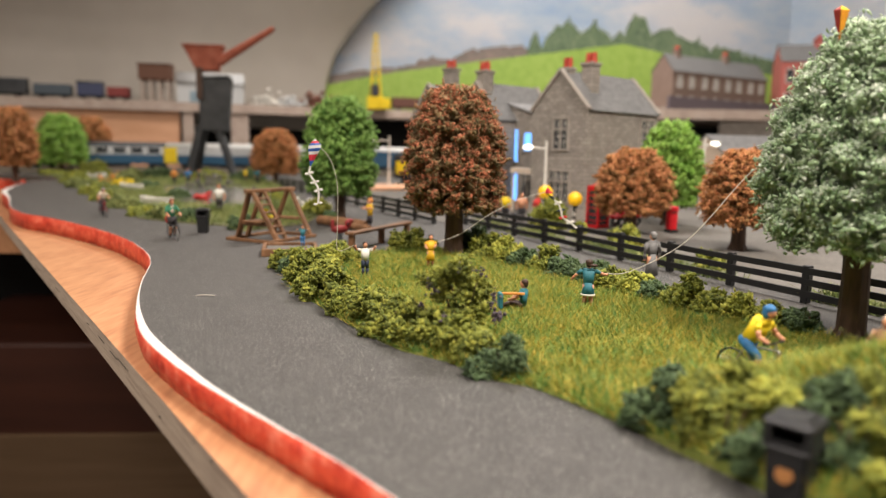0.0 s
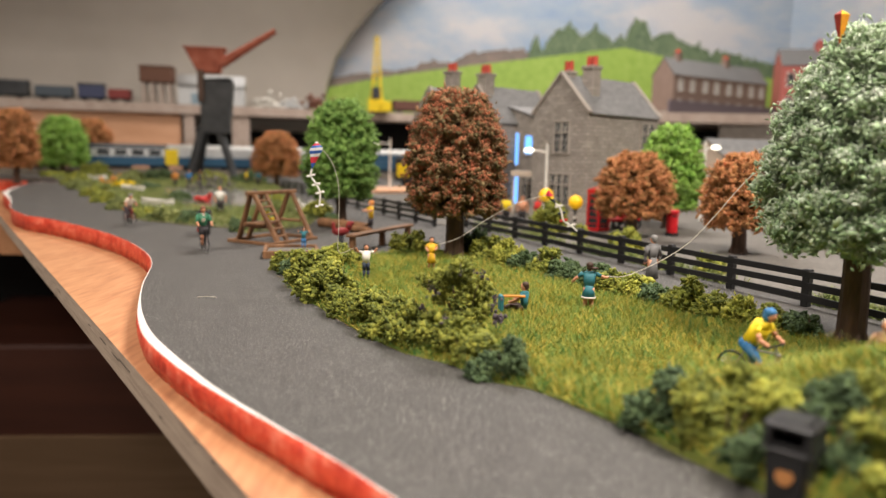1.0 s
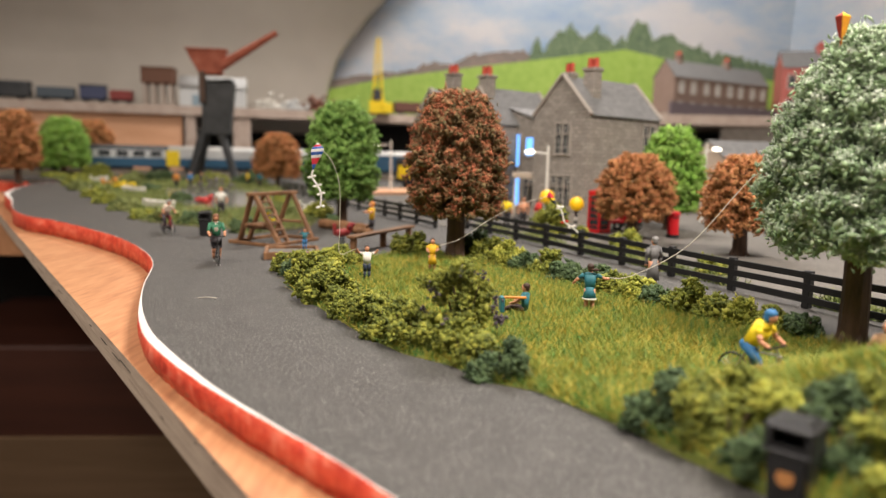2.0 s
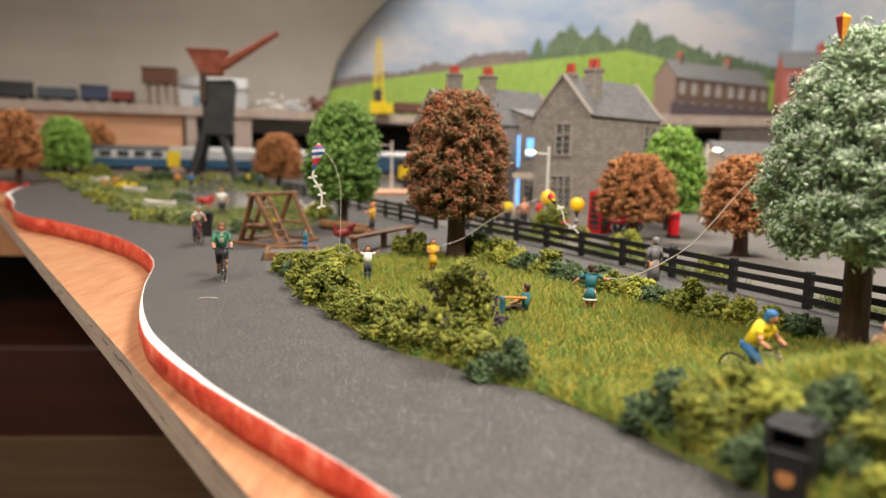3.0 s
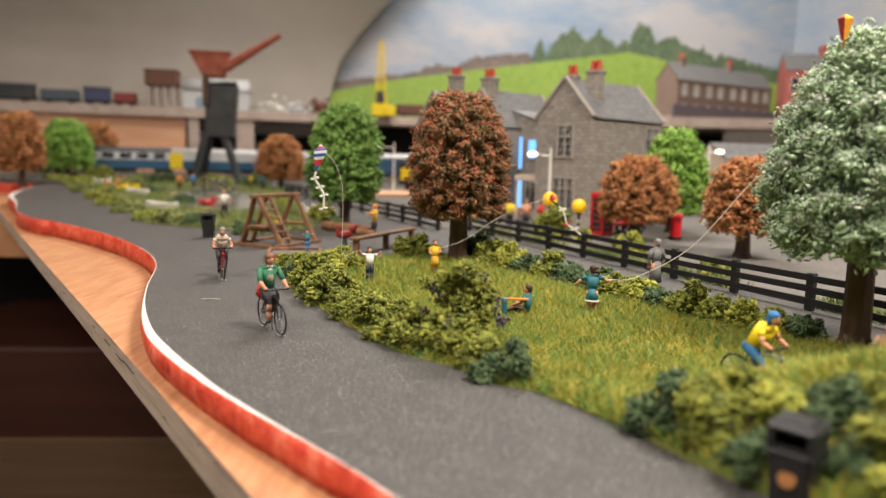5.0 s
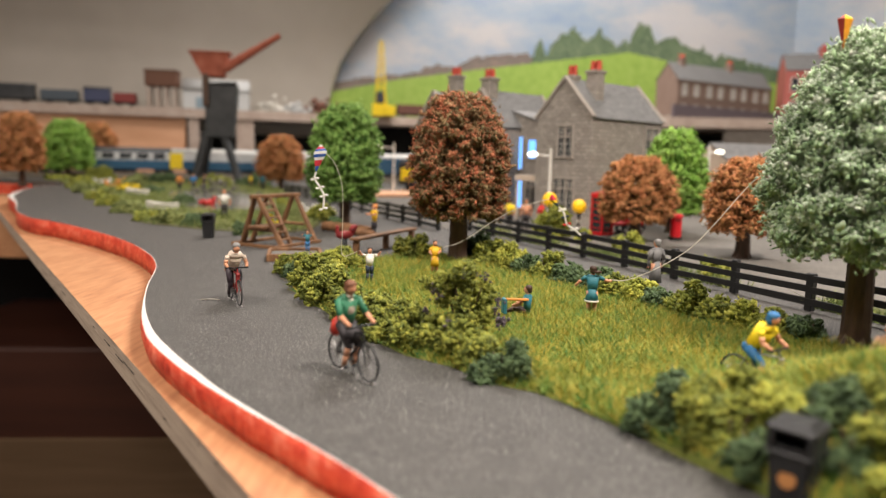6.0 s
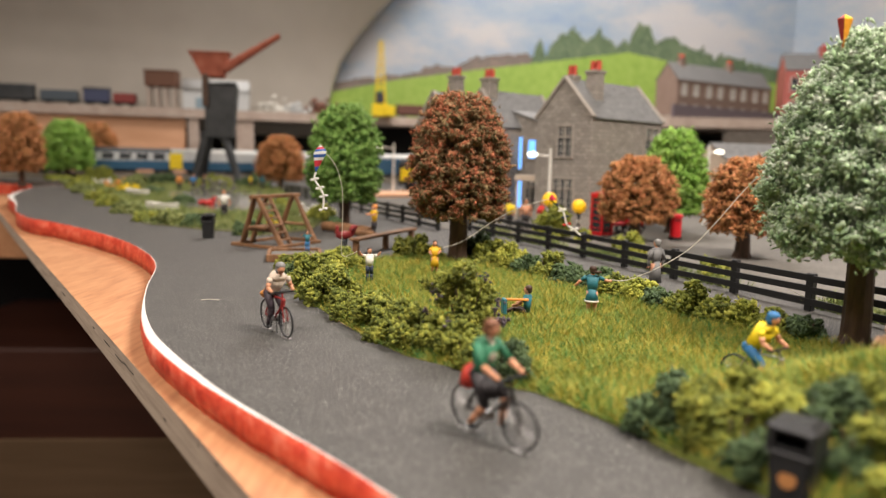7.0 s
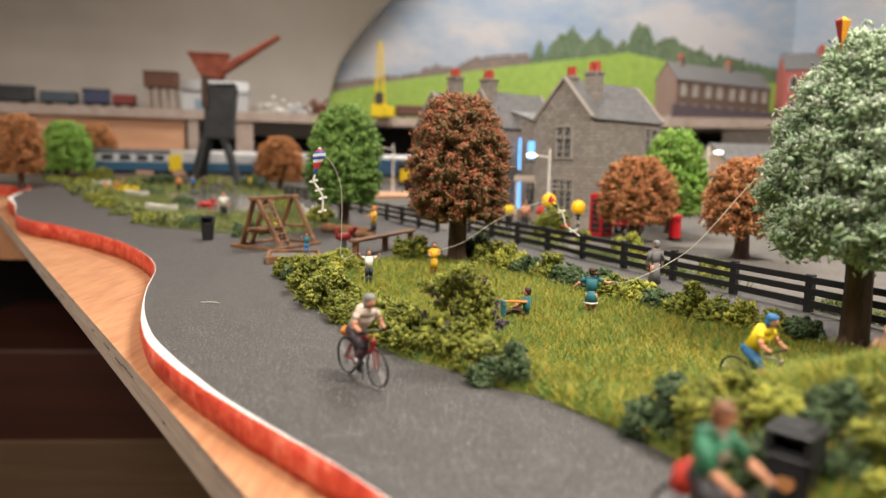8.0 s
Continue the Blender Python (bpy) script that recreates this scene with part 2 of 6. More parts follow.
def crumbs(name, centres, sizes, mat, parent=None, seed=1, label="", at=None, flake=(1.0, 1.0, 1.0)):
    """Foam foliage: one uneven eight-sided crumb at each centre."""
    rng = np.random.default_rng(seed)
    c, n = np.asarray(centres, float), len(centres)
    r = np.asarray(sizes, float).reshape(n, 1, 1)
    v = OCTA[None] * rng.uniform(0.4, 1.65, (n, 6, 1)) + rng.normal(0, 0.25, (n, 6, 3))
    v *= np.array(flake)
    q = rng.normal(size=(n, 4))
    q /= np.linalg.norm(q, axis=1, keepdims=True)
    w, x, y, z = q.T
    R = np.stack([1 - 2 * (y * y + z * z), 2 * (x * y - z * w), 2 * (x * z + y * w), 2 * (x * y + z * w), 1 - 2 * (x * x + z * z), 2 * (y * z - x * w), 2 * (x * z - y * w), 2 * (y * z + x * w), 1 - 2 * (x * x + y * y)], 1).reshape(n, 3, 3)
    v = np.einsum("nij,nkj->nki", R, v) * r + c[:, None]
    f = OCTA_F[None] + (np.arange(n) * 6)[:, None, None]
    return raw(name, v.reshape(-1, 3), f.reshape(-1, 3), mat, parent, label, at)


def raw(name, v, f, mat, parent=None, label="", at=None):
    me = bpy.data.meshes.new(name)
    me.vertices.add(len(v))
    me.vertices.foreach_set("co", (np.asarray(v) * CM).ravel())
    me.loops.add(f.size)
    me.loops.foreach_set("vertex_index", f.ravel().astype(np.int32))
    me.polygons.add(len(f))
    me.polygons.foreach_set("loop_start", np.arange(0, f.size, f.shape[1], dtype=np.int32))
    me.update(calc_edges=True)
    me.validate()
    me.materials.append(mat)
    ob = new(name, me)
    if parent:
        ob.parent = parent
    if at:
        ob.matrix_basis = put(*at)
    if label:
        tagged(ob, label)
    return ob


def tuft_cloud(tufts, per, spread, size, rng):
    """Crumbs gathered round tuft centres."""
    t = np.repeat(np.asarray(tufts, float), per, axis=0)
    c = t + rng.normal(0, spread, t.shape)
    return c, rng.uniform(0.6, 1.3, len(c)) * size


# ---- the layout's boards and ground ----
ROAD_EDGE = [(0.9, 7.6), (-0.1, 9.4), (-0.6, 10.1), (-1.7, 11.4), (-3.0, 12.8), (-4.7, 14.7), (-5.8, 16.1), (-7.2, 18.0), (-8.5, 20.0), (-10.0, 23.0), (-11.4, 26.5), (-13.0, 31.2), (-14.7, 34.6), (-17.1, 38.2), (-20.0, 41.8), (-23.7, 45.6), (-27.4, 49.0), (-30.9, 51.8), (-35.1, 57.0), (-40.6, 66.0), (-46.2, 74.6), (-50.3, 82.5), (-54.0, 91.0), (-55.6, 99.0), (-53.0, 106.0)]


def board_z(x, y):
    """The bare plywood falls away a little towards the far end."""
    return -0.55 - 0.0115 * max(0.0, min(y, 60.0))


def build_boards():
    edge = smooth_line([(x, y, 0) for x, y in ROAD_EDGE], 9)
    xy = [(p.x, p.y) for p in edge]
    bm = bmesh.new()
    prism(bm, xy + [(-70, 112), (-140, 140), (-140, 199), (110, 199), (110, 5), (12, 4)], -1.0, 0.0)
    tagged(part("ground", bm, ASPHALT), "grey abrasive-paper road and ground of the layout", "ground", kind="structure")
    # painted edging strip that closes the side of the raised road
    bm = bmesh.new()
    n = len(xy)
    cols = []
    for i, (x, y) in enumerate(xy):
        a, b = Vector(xy[max(i - 1, 0)]), Vector(xy[min(i + 1, n - 1)])
        t = (b - a).normalized()
        s = Vector((-t.y, t.x))
        s = -s if s.x > 0 else s
        w = 0.03 + 0.02 * noise.noise((x * 0.4, y * 0.4, 0)) + 0.27 * math.exp(-((y - 18.2) / 4.0) ** 2) + 0.5 * math.exp(-((y - 76) / 9) ** 2)
        # chipped and torn below the painted lip
        lean = 0.03 - 0.14 * math.exp(-((y - 18.2) / 4.0) ** 2) + 0.05 * noise.noise((x * 0.9, y * 0.9, 3)) + 0.05 * noise.noise((x * 3.1, y * 3.1, 8))
        zb = board_z(x, y) - 0.02
        cols.append([bm.verts.new(v) for v in ((x + s.x * 0.0, y + s.y * 0.0, 0.006), (x + s.x * w, y + s.y * w, 0.015 + 0.02 * noise.noise((x, y, 1))), (x + s.x * (w + 0.02 + 0.09 * noise.noise((x * 2.3, y * 2.3, 5))), y + s.y * (w + 0.02 + 0.09 * noise.noise((x * 2.3, y * 2.3, 5))), zb * 0.5), (x + s.x * (w + lean), y + s.y * (w + lean), zb), (x - s.x * 0.02, y - s.y * 0.02, zb))])
    for a, b in zip(cols, cols[1:]):
        for k in range(5):
            f = bm.faces.new((a[k], a[(k + 1) % 5], b[(k + 1) % 5], b[k]))
            f.material_index = 1 if k == 0 else 0
    bm.faces.new(cols[0])
    bm.faces.new(cols[-1][::-1])
    bmesh.ops.recalc_face_normals(bm, faces=bm.faces)
    tagged(part("road_edging", bm, [RED_EDGE, WHITE_EDGE], smooth=True), "red painted edging strip with a worn white top", "edging", kind="structure")
    # plywood baseboard with a cut edge
    line = [(4.88 - 0.7115 * y, y) for y in (4.0, 11.0, 14.4, 17.8, 26.2, 37.1, 54.3, 72.1, 111.2, 136.0)]
    bm = bmesh.new()
    prism(bm, line + [(-50, 143), (-30, 75), (-9, 40), (-5, 26), (3, 14), (8, 3.5)], lambda x, y: board_z(x, y) - 0.85, board_z, 0, 1, 1)
    bmesh.ops.triangulate(bm, faces=[f for f in bm.faces if len(f.verts) > 4])
    # voids in the plies along the cut edge: black slivers paint their inner shade
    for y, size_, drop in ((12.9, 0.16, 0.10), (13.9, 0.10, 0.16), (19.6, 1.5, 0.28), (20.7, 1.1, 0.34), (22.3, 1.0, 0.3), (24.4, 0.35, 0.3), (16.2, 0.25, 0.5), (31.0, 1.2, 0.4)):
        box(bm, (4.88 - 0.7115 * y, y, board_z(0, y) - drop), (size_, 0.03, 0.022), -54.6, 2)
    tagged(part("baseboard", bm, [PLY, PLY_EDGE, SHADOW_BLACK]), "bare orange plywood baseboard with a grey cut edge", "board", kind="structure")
    bm = bmesh.new()
    prism(bm, [(-90, 104), (-66, 98.5), (-57, 96.2), (-57.2, 95.6), (-66, 97.6), (-90, 103)], -1.3, 0.15)
    tagged(part("far_edging", bm, RED_EDGE), "red painted edging beyond the end of the road", "edging", kind="structure")
    # under the layout
    bm = bmesh.new()
    box(bm, (-47, 85, -5.3), (19, 0.9, 6.0), 0, 0, 0.05)
    tagged(part("trestle_rail", bm, PLY), "plain plywood cross rail under the baseboard", "rail", kind="structure")
    # added black sheet that stands for the darkness below the boards
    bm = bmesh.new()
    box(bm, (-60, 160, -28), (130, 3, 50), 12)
    tagged(part("under_layout_shade", bm, SHADOW_BLACK), "added black sheet for the deep shade under the layout", "board", kind="structure")


def build_room():
    bm = bmesh.new()
    box(bm, (-40, 20, -92), (460, 480, 4))
    tagged(part("floor", bm, FLOOR), "dark brown hobby room floor", "floor", kind="structure")
    for name, c, s in (("wall_north", (-40, 214, 20), (460, 6, 230)), ("wall_south", (-40, -200, 20), (460, 6, 230)), ("wall_east", (150, 20, 20), (6, 480, 230)), ("wall_west", (-260, 20, 20), (6, 480, 230))):
        bm = bmesh.new()
        box(bm, c, s)
        tagged(part(name, bm, WALL), "plain plastered room wall", "wall", kind="structure")
    bm = bmesh.new()
    box(bm, (-40, 20, 127), (460, 480, 6))
    tagged(part("ceiling", bm, CEIL), "pale grey painted ceiling", "ceiling", kind="structure")
    # sloping attic ceiling that cuts down in front of the backdrop
    bm = bmesh.new()
    lo = [(-35.5, 198.5, 10), (-33.9, 198, 18.2), (-32.6, 197.5, 24.3), (-30.2, 196.5, 31.1), (-26.3, 195.5, 36.7), (-21.2, 194.5, 42.6), (-15.9, 193.5, 48), (-4, 188, 62), (14, 173, 110), (16, 171, 124)]
    slab = []
    for x, y, z in lo:
        slab.append([bm.verts.new(v) for v in ((x, y, z), (-270, y - 34 - 0.35 * z, z + 6), (-270, y - 24 - 0.35 * z, z + 6), (x, y + 7, z))])
    for a, b in zip(slab, slab[1:]):
        for k in range(4):
            bm.faces.new((a[k], a[(k + 1) % 4], b[(k + 1) % 4], b[k]))
    bm.faces.new(slab[0])
    bm.faces.new(slab[-1][::-1])
    bmesh.ops.recalc_face_normals(bm, faces=bm.faces)
    tagged(part("sloping_ceiling", bm, CEIL, smooth=True), "grey painted sloping attic ceiling", "ceiling", kind="structure")


build_boards()
build_room()


# ---- trees ----
def tree(kind, label, x, y, height, trunk_h, radius, leaf, seed, trunk_r=0.42, per=20, size=0.2, shape=1.0, branches=None, dome=2.3, tip=TIP_GREEN, head=0.4, fine=1.0):
    rng = np.random.default_rng(seed)
    ob = thing(kind, label, "tree", (x, y, 0, 0), "model trees")
    bm = bmesh.new()
    pts = [(0, 0, -0.05), (0.01, 0, 0.25), (0.02, 0.03, trunk_h * 0.55), (0.0, 0.04, trunk_h), (0.02, 0, height * 0.6), (0, 0, height * 0.93)]
    prof = [1.12, 1.0, 0.93, 0.88, 0.5, 0.12]
    tube(bm, smooth_line(pts, 4), lambda t: trunk_r * float(np.interp(t, np.linspace(0, 1, 6), prof)), 10)
    # root flare and moulded ridges
    for k in range(5):
        a = math.tau * k / 5 + seed
        rod(bm, (math.cos(a) * trunk_r * 1.12, math.sin(a) * trunk_r * 1.12, -0.02), (math.cos(a) * trunk_r * 0.5, math.sin(a) * trunk_r * 0.5, 0.8), 0.12, 0.05, 6)
    # wired boughs in a spiral; each one carries a lumpy spray of foam with a paler head
    h0, h1 = trunk_h * 0.86, height
    count = branches or 300
    body, body_s, heads, head_s = [], [], [], []
    w = 0.28 * shape
    flat = np.array([1.15, 1.15, 0.72])
    for k in range(count):
        f = (k + 0.5) / count
        a = k * 2.39996 + rng.normal(0, 0.12)
        z = h0 + (h1 - h0) * f + rng.normal(0, 0.05)
        # rounded dome, widest below the middle
        r = radius * ((1 - max(0.0, (f - w) / (1.04 - w)) ** dome) ** 0.55 if f > w else 0.80 + 0.20 * math.sin(0.5 * math.pi * f / w))
        r *= rng.uniform(0.8, 1.08)
        way = np.array([math.cos(a), math.sin(a), 0.75 * (f - 0.35)])
        root = np.array([0, 0, z - 0.75 * (f - 0.35) * r])
        if k % 3 == 0:
            rod(bm, root + way * 0.1, root + way * r * 0.85, 0.06, 0.02, 4)
        knob = size * rng.uniform(0.8, 1.35)
        for j in range(per):
            q = 1 - 0.55 * rng.random() ** 1.3
            fat = knob * (0.55 + 0.75 * q)
            p = root + way * r * q + rng.normal(0, 0.47, 3) * fat * flat
            body.append(p)
            body_s.append(fine * fat * rng.uniform(0.28, 0.62))
        end = root + way * r * 1.0 + np.array([0, 0, 0.35 * knob])
        for j in range(max(4, int(per * head))):
            heads.append(end + rng.normal(0, 0.46, 3) * knob * flat)
            head_s.append(fine * knob * rng.uniform(0.22, 0.5))
    part("trunk", bm, BARK, ob, "smooth moulded brown trunk")
    tagged(crumbs("crown", body, body_s, leaf, ob, seed, flake=(1.7, 0.75, 0.45)), "crumbled foam foliage on wired branches", kind="stuff")
    tagged(crumbs("leaf_tip", heads, head_s, tip, ob, seed + 50, flake=(1.7, 0.75, 0.45)), "paler tufts at the branch ends", kind="stuff")
    return ob


tree("pale_green_tree", "tall pale green model tree with whitish flecks", 12.0, 19.7, 8.75, 3.2, 2.6, LEAF_PALE, 11, 0.40, 330, 0.25, 0.95, 400, dome=1.6, tip=TIP_WHITE, head=0.3, fine=0.4)
tree("copper_tree", "reddish copper model tree with a brown trunk", 0.75, 35.2, 8.25, 2.65, 2.4, LEAF_BROWN, 12, 0.50, 80, 0.21, 1.0, 520, tip=TIP_RED, head=0.35, fine=0.62)
tree("green_tree", "mid-green model tree by the black fence", -7.35, 51.3, 8.7, 2.35, 2.45, LEAF_GREEN, 13, 0.40, 44, 0.28, 1.0, 360, tip=TIP_MID, fine=0.8)
tree("rust_tree", "small rust-coloured model tree behind the fence", 12.8, 46.3, 5.6, 1.6, 2.4, LEAF_RUST, 14, 0.42, 32, 0.2, 0.85, 320, tip=TIP_RUST, fine=0.75)
tree("rust_tree", "small rust-coloured model tree behind the fence", 16.9, 39.0, 5.55, 1.7, 2.15, LEAF_RUST, 15, 0.42, 32, 0.2, 0.85, 310, tip=TIP_RUST, fine=0.75)
tree("bright_green_tree", "bright green model tree behind a rust one", 17.2, 52.5, 7.5, 1.8, 2.1, LEAF_BRIGHT, 16, 0.42, 30, 0.26, 1.0, 280)
tree("rust_tree", "rust-coloured model tree beside the garden", -24.0, 102, 7.7, 1.6, 3.3, LEAF_RUST, 17, 0.45, 20, 0.26, 0.9, 360, tip=TIP_RUST)
tree("rust_tree", "rust-coloured model tree by the red edging", -57.0, 94, 9.7, 2.4, 2.9, LEAF_RUST, 18, 0.42, 20, 0.26, 1.0, 360, tip=TIP_RUST)
tree("bright_green_tree", "bright green model tree near the carriages", -65.9, 122, 9.8, 1.9, 3.9, LEAF_BRIGHT, 19, 0.5, 26, 0.42, 1.0, 240)
tree("rust_tree", "rust-coloured model tree behind a green one", -64.5, 130, 9.9, 1.9, 3.4, LEAF_RUST, 20, 0.5, 20, 0.32, 1.0, 280, tip=TIP_RUST)


# ---- lawn, garden beds and paving ----
SKIN = plain("painted_skin", (0.58, 0.27, 0.15), 0.6)
HAIR = plain("painted_brown", (0.05, 0.022, 0.012), 0.6)
GREYHAIR = plain("painted_grey", (0.22, 0.21, 0.20), 0.6)
WHITE = plain("painted_white", (0.72, 0.69, 0.63), 0.6)
NAVY = plain("painted_navy", (0.018, 0.028, 0.05), 0.6)
YELLOW = plain("painted_yellow", (0.72, 0.42, 0.015), 0.6)
SUN_YELLOW = plain("bright_yellow", (0.80, 0.58, 0.01), 0.6)
TEAL = plain("painted_teal", (0.02, 0.14, 0.17), 0.6)
GREY = plain("painted_grey_coat", (0.15, 0.145, 0.14), 0.6)
BLUE = plain("painted_blue", (0.03, 0.16, 0.36), 0.6)
RED = plain("painted_red", (0.55, 0.025, 0.02), 0.55)
CRIMSON = plain("post_box_red", (0.62, 0.012, 0.02), 0.4)
GREEN = plain("painted_green", (0.03, 0.17, 0.085), 0.6)
CREAM = plain("painted_cream", (0.66, 0.54, 0.43), 0.6)
DARK = plain("painted_dark", (0.025, 0.02, 0.022), 0.6)
ORANGE = plain("painted_orange", (0.65, 0.25, 0.04), 0.6)
STEEL = plain("dull_steel", (0.35, 0.34, 0.33), 0.4, 0.8)
STRING = plain("pale_wire", (0.50, 0.46, 0.38), 0.5)
CLEAR = clear("clear_plastic")
RUST = material("rusty_red_paint", [(0.22, 0.055, 0.03), (0.34, 0.09, 0.05), (0.40, 0.13, 0.08)], 0.8, 60, 4, bump=0.3)
IRON = material("dark_grey_iron", [(0.022, 0.024, 0.026), (0.04, 0.042, 0.045), (0.06, 0.062, 0.065)], 0.6, 40, 4, bump=0.3)
WATER = material("resin_pond", [(0.16, 0.16, 0.14), (0.24, 0.23, 0.20)], 0.12, 20, 4, bump=0.1, bump_scale=120)
LAMP_GLOW = plain("lamp_glow", (1.0, 0.93, 0.75), 0.4, emit=3.0)
BLUE_GLOW = plain("blue_lit_window", (0.16, 0.45, 1.0), 0.3, emit=1.5)
GLASS_DARK = plain("dark_pane", (0.035, 0.04, 0.045), 0.15)

LAWN = [(-7.0, 30.4), (-5.3, 25.4), (-3.8, 22.7), (-2.1, 19.6), (-0.9, 17.9), (0.3, 17.0), (1.3, 15.7), (2.2, 15.2), (2.7, 14.6), (3.8, 13.0), (4.3, 12.0), (5.0, 10.9), (5.6, 9.9), (7.4, 8.4), (11.5, 8.8), (14.4, 15.0), (12.7, 19.2), (11.2, 20.3), (9.4, 22.8), (7.0, 26.9), (4.4, 32.3), (2.2, 35.3), (0.8, 36.6), (-2.3, 36.0), (-5.0, 33.4)]
GARDEN = [(-52, 96), (-47.3, 88.1), (-37.1, 74.0), (-29.0, 62.5), (-21.6, 49.8), (-16.6, 46.9), (-13.3, 45.8), (-12.3, 43.0), (-9.2, 48.5), (-9.6, 56), (-14.5, 70), (-21, 92), (-26, 106), (-48, 112), (-62, 112)]


def mound_z(x, y):
    """The lawn swells into a bank near the bin."""
    d = math.hypot((x - 9.7) / 4.1, (y - 12.2) / 3.6)
    return 2.0 * math.exp(-d * d * 1.6)


def inside(p, poly):
    x, y = p
    hit = False
    for (x0, y0), (x1, y1) in zip(poly, poly[1:] + poly[:1]):
        if (y0 > y) != (y1 > y) and x < (x1 - x0) * (y - y0) / (y1 - y0) + x0:
            hit = not hit
    return hit


def sheet(name, poly, z, mat, label, category, relief=None, step=0.0):
    bm = bmesh.new()
    prism(bm, poly, -0.02, z)
    if relief:
        xs, ys = [p[0] for p in poly], [p[1] for p in poly]
        k = xs and min(xs)
        while k < max(xs):
            bmesh.ops.bisect_plane(bm, geom=bm.verts[:] + bm.edges[:] + bm.faces[:], plane_co=(k, 0, 0), plane_no=(1, 0, 0))
            k += step
        k = min(ys)
        while k < max(ys):
            bmesh.ops.bisect_plane(bm, geom=bm.verts[:] + bm.edges[:] + bm.faces[:], plane_co=(0, k, 0), plane_no=(0, 1, 0))
            k += step
        for v in bm.verts:
            if v.co.z > 0:
                v.co.z += relief(v.co.x, v.co.y)
    return tagged(part(name, bm, mat), label, category, kind="structure")


sheet("lawn", LAWN, 0.02, TURF, "green turf base of the lawn", "lawn", lambda x, y: mound_z(x, y) + 0.012 * noise.noise((x, y, 0)), 0.8)
sheet("garden_bed", GARDEN, 0.08, GARDEN_SOIL, "green turf base of the garden round the pond", "garden")
sheet("paving", [(2.6, 50.8), (15.4, 22.8), (40, 5), (108, 5), (108, 150), (40, 130), (-14.6, 110), (-15.6, 84.0), (0.3, 50.9)], 0.05, PAVE, "pale station forecourt paving behind the fence", "paving")
POND = [(-35, 88), (-30.5, 77), (-23.5, 62.8), (-19, 60), (-15.8, 64), (-17.5, 74), (-23, 86), (-29, 92)]
sheet("pond_water", POND, 0.14, WATER, "grey resin water of the garden pond", "pond")
bm = bmesh.new()
prism(bm, [(-13, 86), (0, 92), (30, 104), (30, 112), (-3, 101), (-15.5, 95)], 0.0, 0.4)
tagged(part("platform", bm, FASCIA), "sandy brown station platform", "platform", kind="structure")


def grass_blades(name, poly, n, seed, height, width, label, keep=None, mat=GRASS_MAT):
    rng = np.random.default_rng(seed)
    xs, ys = [p[0] for p in poly], [p[1] for p in poly]
    got = []
    while len(got) < n:
        p = (rng.uniform(min(xs), max(xs)), rng.uniform(min(ys), max(ys)))
        # thicker towards the near end
        if inside(p, poly) and rng.random() < (14.0 / max(p[1], 10)) ** 0.9 and (keep is None or keep(*p)):
            got.append(p)
    p = np.array(got)
    z = np.array([0.02 + mound_z(x, y) for x, y in p])
    a = rng.uniform(0, math.tau, n)
    patch = np.array([noise.noise((x * 0.5, y * 0.5, 7)) for x, y in p])
    h = rng.uniform(0.45, 1.25, n) * height * (1 + 0.5 * patch)
    lean = rng.normal(0, 0.8, (n, 2)) * h[:, None]
    w = np.stack([np.cos(a), np.sin(a)], 1) * (width * rng.uniform(0.6, 1.3, n))[:, None]
    v = np.zeros((n, 3, 3))
    v[:, 0, :2], v[:, 1, :2], v[:, 2, :2] = p - w, p + w, p + lean
    v[:, 0, 2], v[:, 1, 2], v[:, 2, 2] = z - 0.02, z - 0.02, z + h
    ob = raw(name, v.reshape(-1, 3), np.arange(3 * n).reshape(-1, 3), mat)
    return tagged(ob, label, "grass", kind="stuff")


grass_blades("static_grass", LAWN, 150000, 31, 0.27, 0.015, "tufted yellow-green static grass on the lawn")
grass_blades("static_grass", GARDEN, 24000, 32, 0.6, 0.035, "loose green static grass in the garden", lambda x, y: not inside((x, y), POND), MEADOW)


